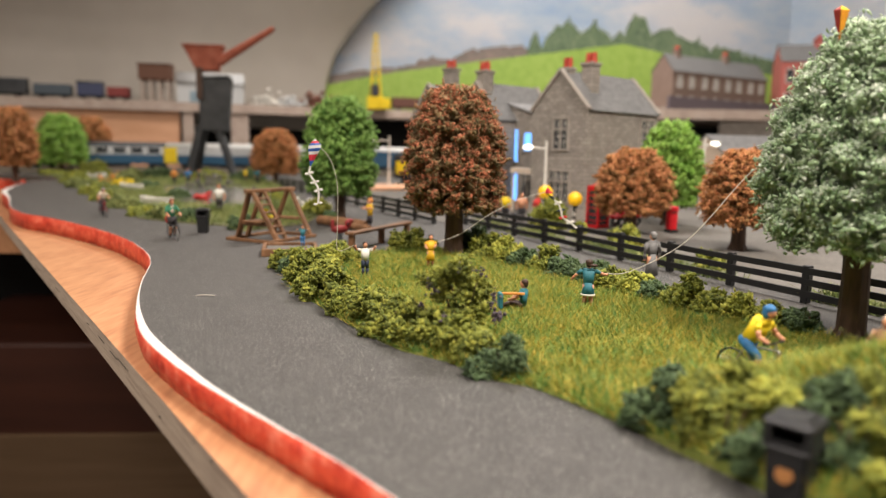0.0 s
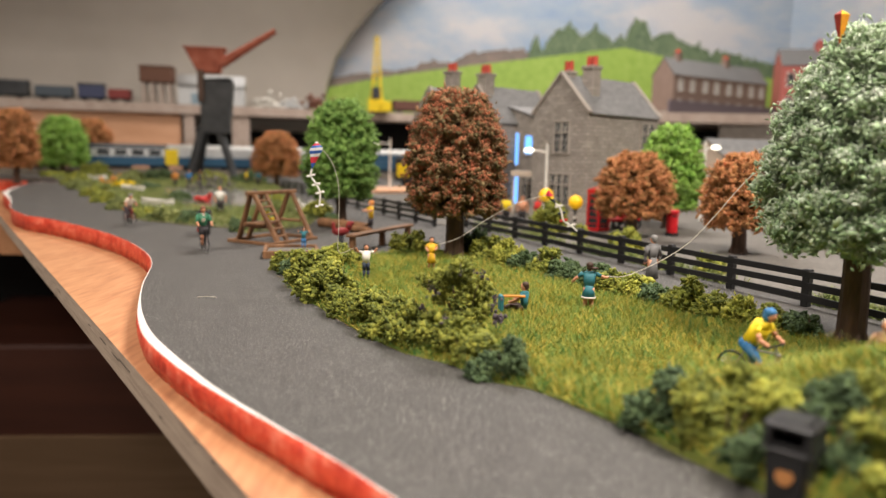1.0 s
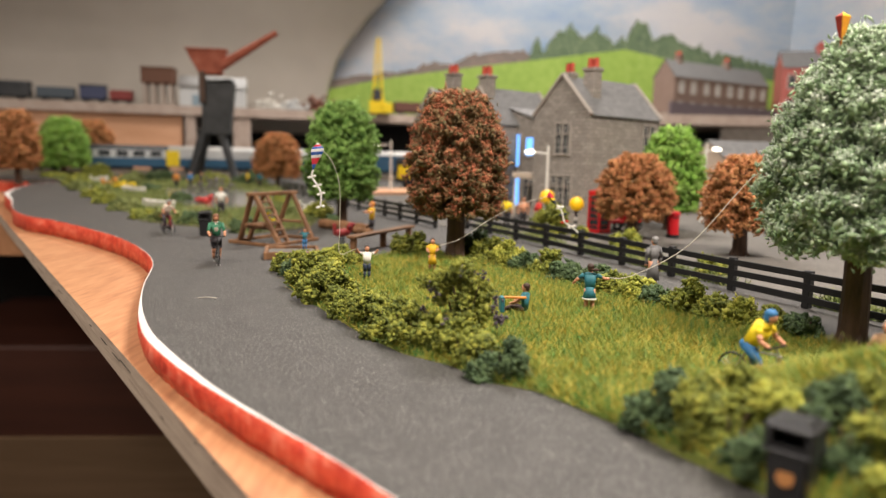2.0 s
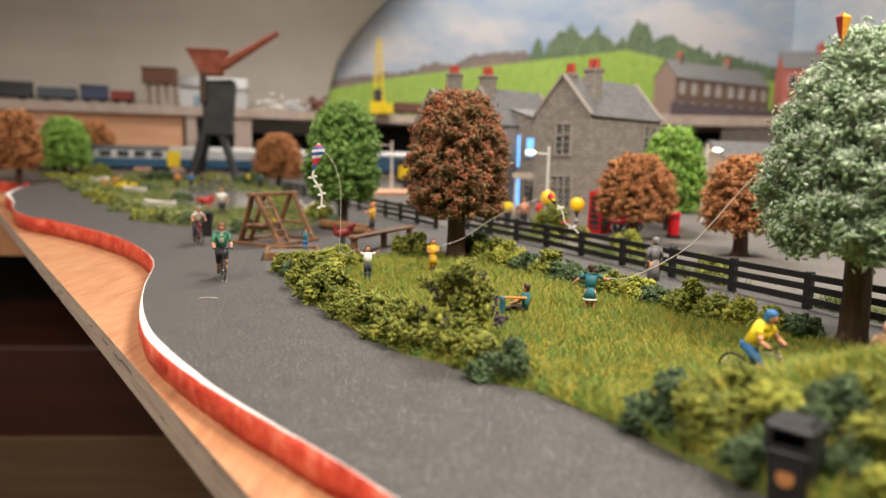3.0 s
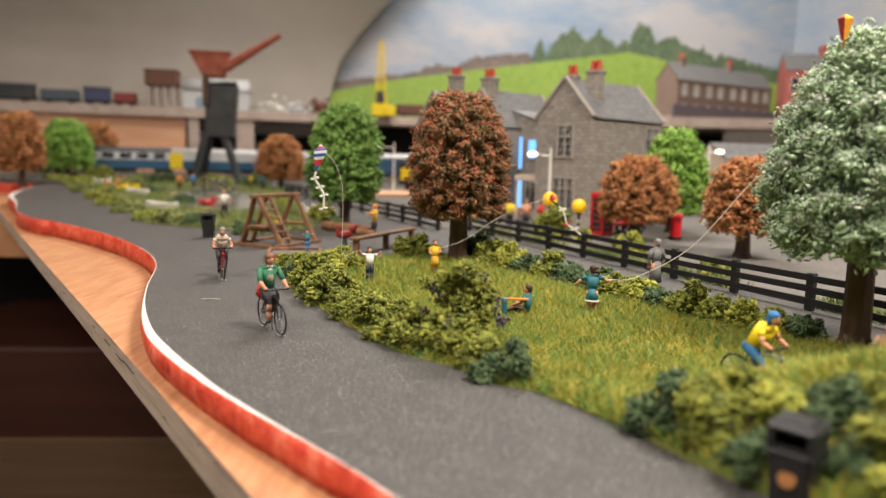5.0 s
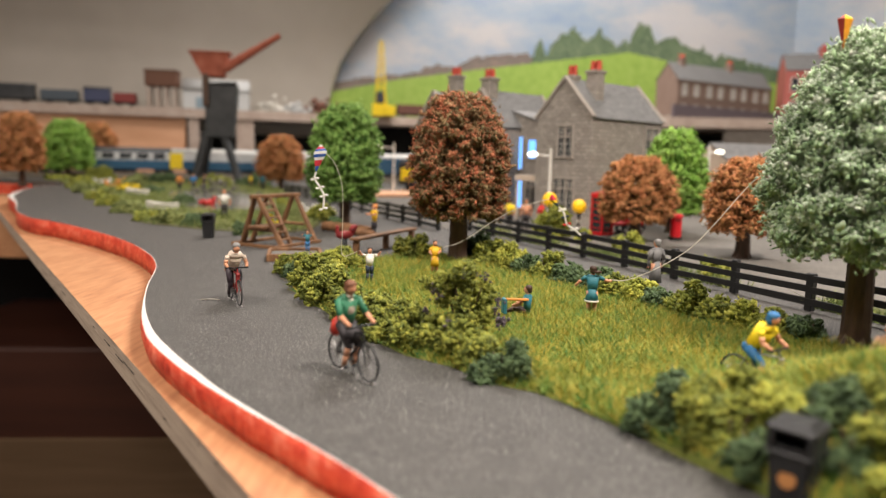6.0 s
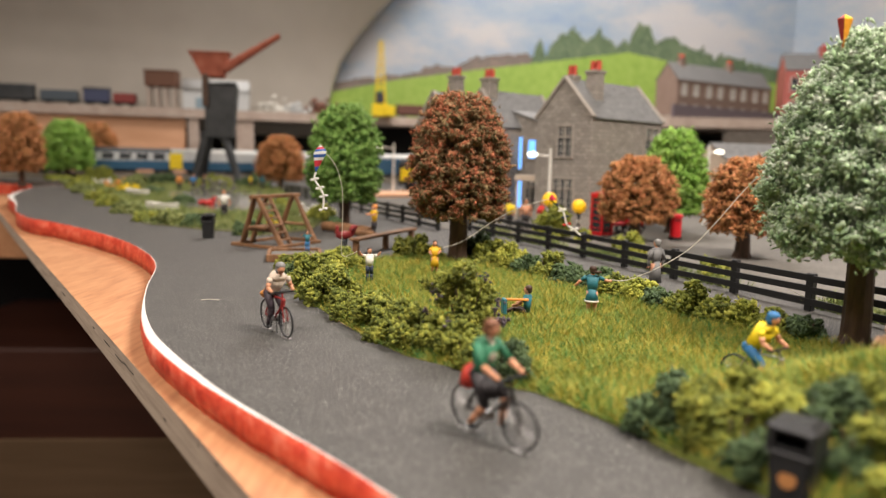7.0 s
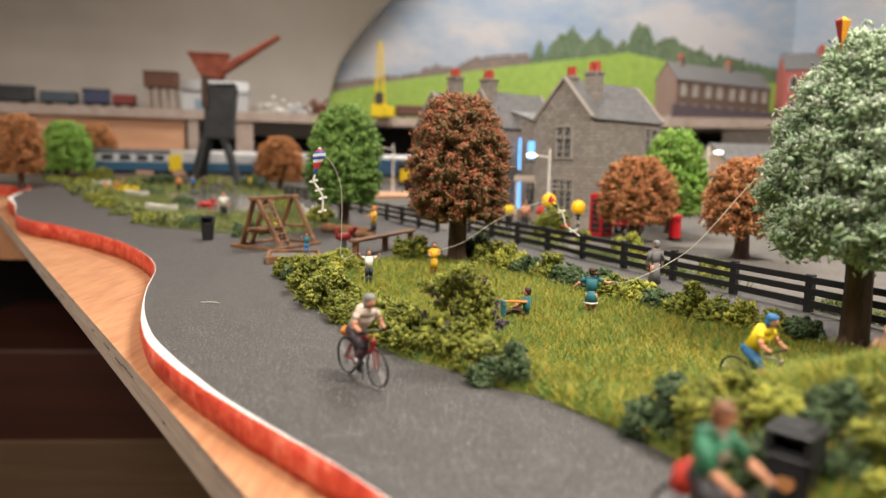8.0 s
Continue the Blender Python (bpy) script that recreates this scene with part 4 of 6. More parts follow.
        limb(bm, [(0, 0, 0), knee], [0.15, 0.105], 0)
        long_leg = stand and not skirt
        limb(bm, [knee, knee.lerp(foot, 0.5)], [0.09, 0.075], 0 if long_leg else 1)
        limb(bm, [knee.lerp(foot, 0.5), foot], [0.075, 0.06], 0 if long_leg else 1)
        ball(bm, foot + Vector((0.06, 0, -0.04)), (0.13, 0.055, 0.045), 2, 1)
        leg = part("leg", bm, [trousers, SKIN, BLACK], ob, "", None, True)
        leg.location = Vector((-0.98, s * 0.13, 1.22)) * CM
        leg.rotation_euler = (0, radians(16 * s), 0)
        legs.append(leg)
    if skirt:
        bm = bmesh.new()
        for v in box(bm, (-0.84, 0, 1.02), (0.48, 0.46, 0.4)):
            if v.co.z < 1:
                v.co.x = -0.72 + (v.co.x + 0.84) * 1.05
        bmesh.ops.bevel(bm, geom=bm.edges[:], offset=0.1, segments=2, affect="EDGES")
        part("skirt", bm, trousers, ob, "dark knee-length skirt", None, True)
    else:
        bm = bmesh.new()
        box(bm, (-0.19, 0, 0.98), (0.1, 0.13, 0.3), 0, 0, 0.03, 0, 18)
        part("head_tube", bm, frame_mat, ob)
    if bag:
        # a soft bag that widens towards its foot
        bm = bmesh.new()
        for v in box(bm, (-1.22, 0.0, 1.12), (0.26, 0.38, 0.46 if skirt else 0.24)):
            if v.co.z < 1.1:
                v.co.x = -1.27 + (v.co.x + 1.22) * 1.35
                v.co.y *= 1.3
        bmesh.ops.bevel(bm, geom=bm.edges[:], offset=0.07, segments=2, affect="EDGES")
        part("bag", bm, bag, ob, "%s cloth bag over the rear wheel" % ("red" if skirt else "orange"), None, True)
    return ob, legs


WOMAN, WOMAN_LEGS = cyclist("painted cyclist, green jacket, dark skirt, red bag", (-6, 21, 0, -60), GREEN, CREAM, DARK, plain("painted_auburn", (0.19, 0.075, 0.035)), BLACK, plain("red_cloth", (0.62, 0.05, 0.03)), -0.24, skirt=True)
MAN, MAN_LEGS = cyclist("painted cyclist in a cream shirt on a red bicycle", (-9, 30, 0, -60), CREAM, CREAM, plain("painted_plum", (0.05, 0.035, 0.045)), GREYHAIR, plain("maroon_frame", (0.27, 0.02, 0.018)), ORANGE, 0.17)
RACER, _ = cyclist("painted racing cyclist, yellow jersey, blue helmet and shorts", (8.1, 15.7, -0.3, -56), SUN_YELLOW, SUN_YELLOW, BLUE, BLUE, STEEL, None, 0.06, False)
RACER.scale = (0.97, 0.97, 0.97)


# ---- playground ----
def climbing_frame():
    ob = thing("climbing_frame", "brown timber climbing frame with ladders and a yellow swing", "climbing frame", (-9.75, 40.3, 0, 62))
    L, S, H = 1.6, 1.5, 2.75
    for x in (-L, L):
        for s in (-1, 1):
            bm = bmesh.new()
            rod(bm, (x + (0.45 if x < 0 else 0.2), s * S, 0.0), (x, s * 0.12, H), 0.17, 0.14, 6)
            part("leg", bm, WOOD, ob)
    for s in (-1, 1):
        bm = bmesh.new()
        rod(bm, (-L + 1.2, s * S, 0.0), (-L + 0.95, s * 0.12, H), 0.15, 0.12, 6)
        part("leg", bm, WOOD, ob)
    for z in (0.45, 0.85, 1.25, 1.65, 2.05, 2.4):
        bm = bmesh.new()
        w = S * (1 - z / H) + 0.1
        box(bm, (-L + 0.75 - 0.07 * z, -w, z), (0.95, 0.2, 0.1), 0, 0, 0.02)
        part("ladder_tread", bm, WOOD, ob)
    for y in (-0.55, -0.18, 0.18, 0.55):
        bm = bmesh.new()
        box(bm, (-L + 0.75, y, 1.08), (1.5, 0.32, 0.11), 0, 0, 0.02)
        part("deck_board", bm, WOOD, ob)
    for k, z in enumerate((0.95,)):
        bm = bmesh.new()
        w = S * (1 - z / H) + 0.12
        rod(bm, (-L + 0.45 * (1 - z / H), -w, z), (-L + 0.45 * (1 - z / H), w, z), 0.11, None, 6)
        part("rung", bm, WOOD, ob)
    bm = bmesh.new()
    rod(bm, (L, -0.75, 1.1), (L, 0.75, 1.1), 0.09, None, 6)
    part("rung", bm, WOOD, ob)
    bm = bmesh.new()
    box(bm, (0, 0, H + 0.06), (2 * L + 0.9, 0.26, 0.22), 0, 0, 0.03)
    part("beam", bm, WOOD, ob)
    for s in (-1, 1):
        bm = bmesh.new()
        box(bm, (0.1, s * (S + 0.05), 0.09), (2 * L + 0.9, 0.16, 0.18), 0, 0, 0.02)
        part("base_board", bm, WOOD, ob)
    for x in (-L - 0.3, L + 0.5):
        bm = bmesh.new()
        box(bm, (x, 0, 0.09), (0.16, 2 * S + 0.2, 0.18), 0, 0, 0.02)
        part("base_board", bm, WOOD, ob)
    bm = bmesh.new()
    box(bm, (-0.3, 0, 1.3), (0.5, 0.5, 0.12), 0, 0, 0.03)
    box(bm, (-0.52, 0, 1.5), (0.08, 0.5, 0.5), 0, 0, 0.03)
    seat = part("swing_seat", bm, SUN_YELLOW, ob, "yellow plastic swing seat")
    bm = bmesh.new()
    for s in (-0.22, 0.22):
        rod(bm, (-0.3, s, 1.3), (-0.3, s, H), 0.02, None, 5)
    part("chain", bm, STEEL, seat)


def sandpit():
    ob = thing("sandpit", "brown timber sandpit frame filled with grey sand", "sandpit", (-7.5, 34.9, 0, 12))
    for x, y, sx, sy in ((0, -1.2, 2.7, 0.18), (0, 1.2, 2.7, 0.18), (-1.26, 0, 0.18, 2.22), (1.26, 0, 0.18, 2.22)):
        bm = bmesh.new()
        box(bm, (x, y, 0.18), (sx, sy, 0.38), 0, 0, 0.03)
        part("board", bm, WOOD, ob)
    bm = bmesh.new()
    box(bm, (0, 0, 0.12), (2.3, 2.1, 0.22))
    part("sand", bm, PAVE, ob)


def plank_bench():
    a, b = Vector((-4.7, 36.2)), Vector((-1.85, 42.6))
    ob = thing("plank_bench", "long brown plank bench on square legs", "bench", ((a.x + b.x) / 2, (a.y + b.y) / 2, 0, math.degrees(math.atan2(b.y - a.y, b.x - a.x))))
    n = (b - a).length
    bm = bmesh.new()
    box(bm, (0, 0, 0.86), (n, 0.55, 0.15), 0, 0, 0.03)
    part("plank", bm, WOOD, ob)
    for x in (-n * 0.46, 0, n * 0.46):
        bm = bmesh.new()
        box(bm, (x, 0, 0.39), (0.24, 0.3, 0.80), 0, 0, 0.02)
        part("leg", bm, WOOD, ob)


def log(a, b, r, label):
    bm = bmesh.new()
    pts = smooth_line([(a[0], a[1], r), ((a[0] + b[0]) / 2 + 0.1, (a[1] + b[1]) / 2, r * 1.05), (b[0], b[1], r)], 5)
    tube(bm, pts, lambda t: r * (1 + 0.06 * math.sin(t * 17)), 12)
    tagged(part("log", bm, WOOD, smooth=False), label, "log", "logs")


def spring_rider():
    ob = thing("spring_rider", "small red playground spring rider", "play equipment", (-5.6, 39.2, 0, 30))
    bm = bmesh.new()
    for k in range(5):
        ring(bm, (0, 0, 0.1 + 0.1 * k), 0.16, 0.03, "Z", 12, 5)
    part("spring", bm, IRON, ob)
    bm = bmesh.new()
    ball(bm, (0, 0, 0.75), (0.55, 0.2, 0.24))
    ball(bm, (0.5, 0, 1.05), (0.2, 0.13, 0.28))
    ball(bm, (0.62, 0, 1.2), (0.2, 0.1, 0.12))
    part("body", bm, plain("dark_red_plastic", (0.30, 0.03, 0.03)), ob, smooth=True)
    bm = bmesh.new()
    rod(bm, (0.4, -0.3, 1.05), (0.4, 0.3, 1.05), 0.04, None, 6)
    part("handle", bm, BLACK, ob)
    bm = bmesh.new()
    box(bm, (-0.45, 0, 1.05), (0.12, 0.34, 0.5), 0, 0, 0.04)
    part("back", bm, plain("dark_red_plastic", (0.30, 0.03, 0.03)), ob)


climbing_frame()
sandpit()
plank_bench()
log((-8.3, 48.2), (-4.7, 45.2), 0.33, "thick brown log lying beside the path")
log((-6.6, 46.2), (-4.4, 44.3), 0.22, "thin brown log lying in front of another")
spring_rider()


# ---- litter bins ----
def litter_bin(label, at, scale, emblem=True):
    ob = thing("litter_bin", label, "litter bin", at, "litter bins")
    k = scale
    bm = bmesh.new()
    w, d = 0.33 * k, 0.33 * k
    prism(bm, [(-w, -d), (w, -d), (w, d), (-w, d)], 0.0, 0.92 * k)
    for v in bm.verts:
        if v.co.z < 0.01:
            v.co.x *= 0.86
            v.co.y *= 0.86
    es = [e for e in bm.edges if abs(e.verts[0].co.z - e.verts[1].co.z) > 0.1]
    bmesh.ops.bevel(bm, geom=es, offset=0.06 * k, segments=2, affect="EDGES")
    part("body", bm, BLACK, ob)
    bm = bmesh.new()
    for x, y, sx, sy in ((-0.30, 0, 0.12, 0.72), (0.30, 0, 0.12, 0.72), (0, 0.30, 0.5, 0.12)):
        box(bm, (x * k, y * k, 1.10 * k), (sx * k, sy * k, 0.36 * k), 0, 0, 0.02 * k)
    box(bm, (0, 0, 0.93 * k), (0.74 * k, 0.74 * k, 0.05 * k), 0, 0, 0.015 * k)
    box(bm, (0, -0.27 * k, 0.99 * k), (0.5 * k, 0.08 * k, 0.10 * k))
    part("surround", bm, BLACK, ob)
    bm = bmesh.new()
    box(bm, (0, 0, 1.33 * k), (0.78 * k, 0.78 * k, 0.12 * k), 0, 0, 0.05 * k)
    box(bm, (0, 0, 1.41 * k), (0.56 * k, 0.56 * k, 0.07 * k), 0, 0, 0.03 * k)
    part("hood", bm, BLACK, ob)
    if emblem:
        bm = bmesh.new()
        rod(bm, (0, -0.315 * k, 0.52 * k), (0, -0.345 * k, 0.53 * k), 0.14 * k, None, 20)
        part("emblem", bm, plain("dull_gold_disc", (0.36, 0.15, 0.04), 0.5), ob, "round dull gold emblem")
    return ob


litter_bin("black plastic litter bin with a round gold emblem", (5.54, 10.25, 0, -45), 0.97)
litter_bin("black litter bin standing beside the road", (-14.4, 42.4, 0, 8), 1.05, False)


# ---- kites ----
def kite(label, top, side_a, side_b, foot, tail, line, colours, bows, second_half=None):
    ob = thing("kite", label, "kite", (0, 0, 0, 0), "kites")
    t, a, b, f = (Vector(p) for p in (top, side_a, side_b, foot))
    mid = a.lerp(b, 0.28 if second_half else 0.5)
    n = Vector((0, -0.12, 0))
    bm = bmesh.new()
    steps = len(colours)
    for k, _ in enumerate(colours):
        def edge(q):
            cut = 0.34
            if q < cut:
                return t.lerp(a, q / cut), t.lerp(b, q / cut), t.lerp(mid + n, q / cut)
            return a.lerp(f, (q - cut) / (1 - cut)), b.lerp(f, (q - cut) / (1 - cut)), (mid + n).lerp(f, (q - cut) / (1 - cut))
        (a0, b0, m0), (a1, b1, m1) = edge(k / steps), edge((k + 1) / steps)
        for half, (p0, q0, p1, q1) in enumerate(((a0, m0, a1, m1), (m0, b0, m1, b1))):
            vs = [bm.verts.new(v) for v in (p0, q0, q1, p1)]
            bm.faces.new(vs).material_index = steps if second_half and half == 0 else k
    bmesh.ops.remove_doubles(bm, verts=bm.verts[:], dist=0.001)
    bmesh.ops.solidify(bm, geom=bm.faces[:], thickness=0.03)
    part("sail", bm, colours + ([second_half] if second_half else []), ob)
    if tail:
        bm = bmesh.new()
        pts = smooth_line([foot] + tail, 5)
        tube(bm, pts, lambda q: 0.045, 5)
        tl = part("tail", bm, WHITE, ob)
        for i, p in enumerate(tail):
            bm = bmesh.new()
            for s in (-1, 1):
                ball(bm, Vector(p) + Vector((s * 0.10, 0, 0.03 * s)), (0.10, 0.05, 0.06), 0, 1)
            part("bow", bm, bows[i % len(bows)], tl)
    if line:
        bm = bmesh.new()
        tube(bm, smooth_line(line, 6), 0.015, 5)
        part("string", bm, STRING, ob, "thin pale wire string")
    return ob


UB, UR, UW = plain("kite_blue", (0.03, 0.10, 0.38)), plain("kite_red", (0.58, 0.03, 0.05)), plain("kite_white", (0.72, 0.70, 0.68))
kite("red, white and blue kite with a bowed white tail", (-5.02, 28.3, 5.62), (-5.30, 28.3, 5.30), (-4.76, 28.3, 5.36), (-5.22, 28.3, 4.52), [(-5.27, 28.3, 4.25), (-5.05, 28.3, 3.90), (-4.90, 28.3, 3.57), (-4.92, 28.3, 3.04)], [(-4.9, 28.3, 5.36), (-4.55, 28.3, 5.02), (-4.29, 28.3, 4.5), (-4.13, 28.3, 3.7), (-4.13, 28.3, 2.2), (-4.12, 28.3, 1.15), (-3.46, 28.2, 1.36)], [UW, UR, UB, UW, UB, UW, UR, UR, UB, UB], [WHITE])
kite("red, yellow and black kite with a knotted tail", (4.79, 31, 3.75), (4.66, 31, 3.52), (4.98, 31, 3.50), (5.12, 31, 3.18), [(5.28, 31, 3.05), (5.42, 31, 2.75), (5.52, 31, 2.42), (5.85, 31, 2.2), (6.16, 31, 1.95)], [(4.74, 31, 3.55), (3.38, 31, 3.11), (2.14, 31, 2.42), (0.9, 31, 1.55), (-0.1, 31, 1.19)], [UR, UR, SUN_YELLOW, NAVY, NAVY], [WHITE, NAVY, RED, WHITE, BLACK])
kite("dark crimson kite caught at the pale green tree", (10.92, 24.0, 4.98), (10.86, 24.0, 4.70), (11.28, 24.0, 4.80), (11.10, 24.0, 4.50), [], [(10.85, 24.0, 4.89), (10.55, 24, 4.65), (10.0, 24.0, 3.99), (9.47, 24.0, 3.3), (8.56, 24.0, 2.29), (7.43, 24.0, 1.56), (6.47, 24.0, 1.15), (5.84, 24.0, 1.14)], [plain("kite_crimson", (0.22, 0.008, 0.02))] * 3, [RED])
kite("yellow, orange and dark red kite stuck in the tree top", (10.66, 19.4, 9.30), (10.47, 19.4, 9.18), (10.88, 19.4, 9.20), (10.68, 19.4, 8.42), [], [(10.68, 19.45, 8.5), (10.70, 19.5, 8.2), (10.75, 19.6, 7.7)], [SUN_YELLOW, plain("kite_orange", (0.75, 0.30, 0.01)), plain("kite_orange", (0.75, 0.30, 0.01))], [RED], plain("kite_dark_red", (0.32, 0.03, 0.02)))


# ---- street furniture ----
def street_lamp(label, x, y, h, reach, turn):
    ob = thing("street_lamp", label, "street lamp", (x, y, 0.05, turn), "street lamps")
    bm = bmesh.new()
    rod(bm, (0, 0, 0), (0, 0, h * 0.3), 0.17, 0.15, 8)
    rod(bm, (0, 0, h * 0.3), (0, 0, h), 0.13, 0.10, 8)
    part("post", bm, WHITE, ob)
    bm = bmesh.new()
    rod(bm, (0, 0, h * 0.90), (-reach, 0, h * 0.92), 0.07, 0.06, 6)
    part("arm", bm, WHITE, ob)
    bm = bmesh.new()
    ball(bm, (-reach - 0.2, 0, h * 0.92), (0.42, 0.22, 0.18))
    part("lamp_head", bm, LAMP_GLOW, ob, "lit warm white lamp head")


street_lamp("white street lamp with a lit head on an arm", -6.9, 94, 7.0, 1.7, 0)
street_lamp("white street lamp with a lit head on an arm", 8.1, 54.0, 6.1, 1.2, 0)
street_lamp("white street lamp with a lit head on an arm", 22.5, 60, 6.8, -1.1, 0)


def beacon(x, y, h):
    ob = thing("crossing_beacon", "amber globe crossing beacon on a dark post", "beacon", (x, y, 0.05, 0), "beacons")
    bm = bmesh.new()
    for k in range(6):
        rod(bm, (0, 0, h * k / 6), (0, 0, h * (k + 1) / 6), 0.11, None, 8, k % 2)
    part("post", bm, [BLACK, WHITE], ob)
    bm = bmesh.new()
    rod(bm, (0, 0, h - 0.25), (0, 0, h + 0.05), 0.10, 0.26, 10)
    part("collar", bm, BLACK, ob)
    bm = bmesh.new()
    ball(bm, (0, 0, h + 0.45), 0.52, 0, 3)
    part("globe", bm, plain("amber_globe", (0.90, 0.48, 0.01), 0.35, emit=0.35), ob, "amber plastic globe", smooth=True)


beacon(7.6, 50.2, 1.95)
beacon(9.75, 50.2, 1.5)


def kiosk(x, y):
    ob = thing("telephone_kiosk", "red telephone kiosk on the forecourt", "kiosk", (x, y, 0.05, 35))
    bm = bmesh.new()
    box(bm, (0, 0, 0.12), (1.2, 1.2, 0.24), 0, 0, 0.02)
    box(bm, (0, 0, 2.78), (1.2, 1.2, 0.36), 0, 0, 0.03)
    ball(bm, (0, 0, 2.92), (0.58, 0.58, 0.2), 0, 2)
    for sx in (-1, 1):
        for sy in (-1, 1):
            box(bm, (sx * 0.5, sy * 0.5, 1.4), (0.16, 0.16, 2.6))
    part("body", bm, CRIMSON, ob)
    for k in range(4):
        a = 90 * k
        bm = bmesh.new()
        c, s = round(math.cos(radians(a))), round(math.sin(radians(a)))
        box(bm, (0.48 * c, 0.48 * s, 1.4), (0.04 if c else 0.84, 0.84 if c else 0.04, 2.3))
        pane = part("pane", bm, GLASS_DARK, ob)
        for j in range(5):
            bm = bmesh.new()
            box(bm, (0.51 * c, 0.51 * s, 0.5 + 0.45 * j), (0.05 if c else 0.84, 0.84 if c else 0.05, 0.07))
            part("glazing_bar", bm, CRIMSON, pane)


kiosk(11.3, 49.6)


def pillar_box(x, y):
    ob = thing("pillar_box", "red cast pillar box with a black foot", "post box", (x, y, 0.05, 0))
    bm = bmesh.new()
    rod(bm, (0, 0, 0), (0, 0, 0.22), 0.46, 0.44, 16)
    part("foot", bm, BLACK, ob)
    bm = bmesh.new()
    rod(bm, (0, 0, 0.22), (0, 0, 1.55), 0.38, 0.38, 16)
    rod(bm, (0, 0, 1.55), (0, 0, 1.68), 0.45, 0.45, 16)
    ball(bm, (0, 0, 1.68), (0.42, 0.42, 0.16), 0, 2)
    part("body", bm, CRIMSON, ob)
    bm = bmesh.new()
    box(bm, (0, -0.38, 1.38), (0.36, 0.06, 0.07))
    part("slot", bm, BLACK, ob)


pillar_box(15.85, 47.3)


def barrow(x, y, turn):
    ob = thing("luggage_barrow", "red four-wheeled luggage barrow before the station", "barrow", (x, y, 0.05, turn))
    bm = bmesh.new()
    box(bm, (0, 0, 0.75), (2.0, 1.0, 0.16), 0, 0, 0.02)
    part("deck", bm, CRIMSON, ob)
    for sx in (-0.95, 0.95):
        bm = bmesh.new()
        for k in range(5):
            box(bm, (sx, -0.4 + 0.2 * k, 1.15), (0.07, 0.07, 0.7))
        box(bm, (sx, 0, 1.5), (0.09, 1.0, 0.09))
        part("rack", bm, CRIMSON, ob)
    for sx in (-0.7, 0.7):
        for sy in (-0.45, 0.45):
            bm = bmesh.new()
            ring(bm, (sx, sy, 0.34), 0.28, 0.06, "Y", 14, 5)
            part("wheel", bm, BLACK, ob)


barrow(12.3, 50.2, 15)
barrow(13.9, 51.6, -20)


# ---- station buildings ----
def gabled(name, label, at, length, width, eaves, ridge, wall_mat=STONE, coping=True, chimneys=(), pot=TERRACOTTA):
    """Gable walls at x = 0 and x = length; the ridge runs along x."""
    ob = thing(name, label, "building", at, "station buildings")
    bm = bmesh.new()
    prof = [(0, 0), (width, 0), (width, eaves), (width / 2, ridge), (0, eaves)]
    a = [bm.verts.new((0, y, z)) for y, z in prof]
    b = [bm.verts.new((length, y, z)) for y, z in prof]
    bm.faces.new(a[::-1])
    bm.faces.new(b)
    for i in range(5):
        j = (i + 1) % 5
        bm.faces.new((a[i], a[j], b[j], b[i]))
    bmesh.ops.recalc_face_normals(bm, faces=bm.faces)
    part("wall", bm, wall_mat, ob)
    slope = math.hypot(width / 2, ridge - eaves)
    ang = math.degrees(math.atan2(ridge - eaves, width / 2))
    for s in (-1, 1):
        bm = bmesh.new()
        q = (slope + 0.35) / 2
        box(bm, (length / 2, width / 2 + s * math.cos(radians(ang)) * q, ridge + 0.08 - math.sin(radians(ang)) * q), (length - (0.3 if coping else -0.4), slope + 0.35, 0.12), 0, 0, 0.02, -s * ang)
        part("roof", bm, SLATE, ob)
        if coping:
            for x in (0.0, length):
                bm = bmesh.new()
                q = (slope + 0.3) / 2
                box(bm, (x, width / 2 + s * math.cos(radians(ang)) * q, ridge + 0.16 - math.sin(radians(ang)) * q), (0.42, slope + 0.3, 0.22), 0, 0, 0.03, -s * ang)
                part("coping", bm, STONE_TRIM, ob)
    bm = bmesh.new()
    box(bm, (length / 2, -0.06, 0.4), (length + 0.2, 0.12, 0.8))
    box(bm, (-0.06, width / 2, 0.4), (0.12, width + 0.1, 0.8))
    part("plinth", bm, STONE_TRIM, ob)
    for x, y, w, top in chimneys:
        bm = bmesh.new()
        box(bm, (x, y, top / 2 + 3), (w, w * 1.1, top - 6), 0, 0, 0.03)
        box(bm, (x, y, top - 0.15), (w * 1.2, w * 1.3, 0.25), 0, 0, 0.03)
        ch = part("chimney", bm, wall_mat, ob)
        for k in (-0.28, 0.28):
            bm = bmesh.new()
            rod(bm, (x, y + k * w, top), (x, y + k * w, top + 0.75), 0.26 * w, 0.22 * w, 10)
            part("chimney_pot", bm, pot, ch, "red clay chimney pot")
    return ob


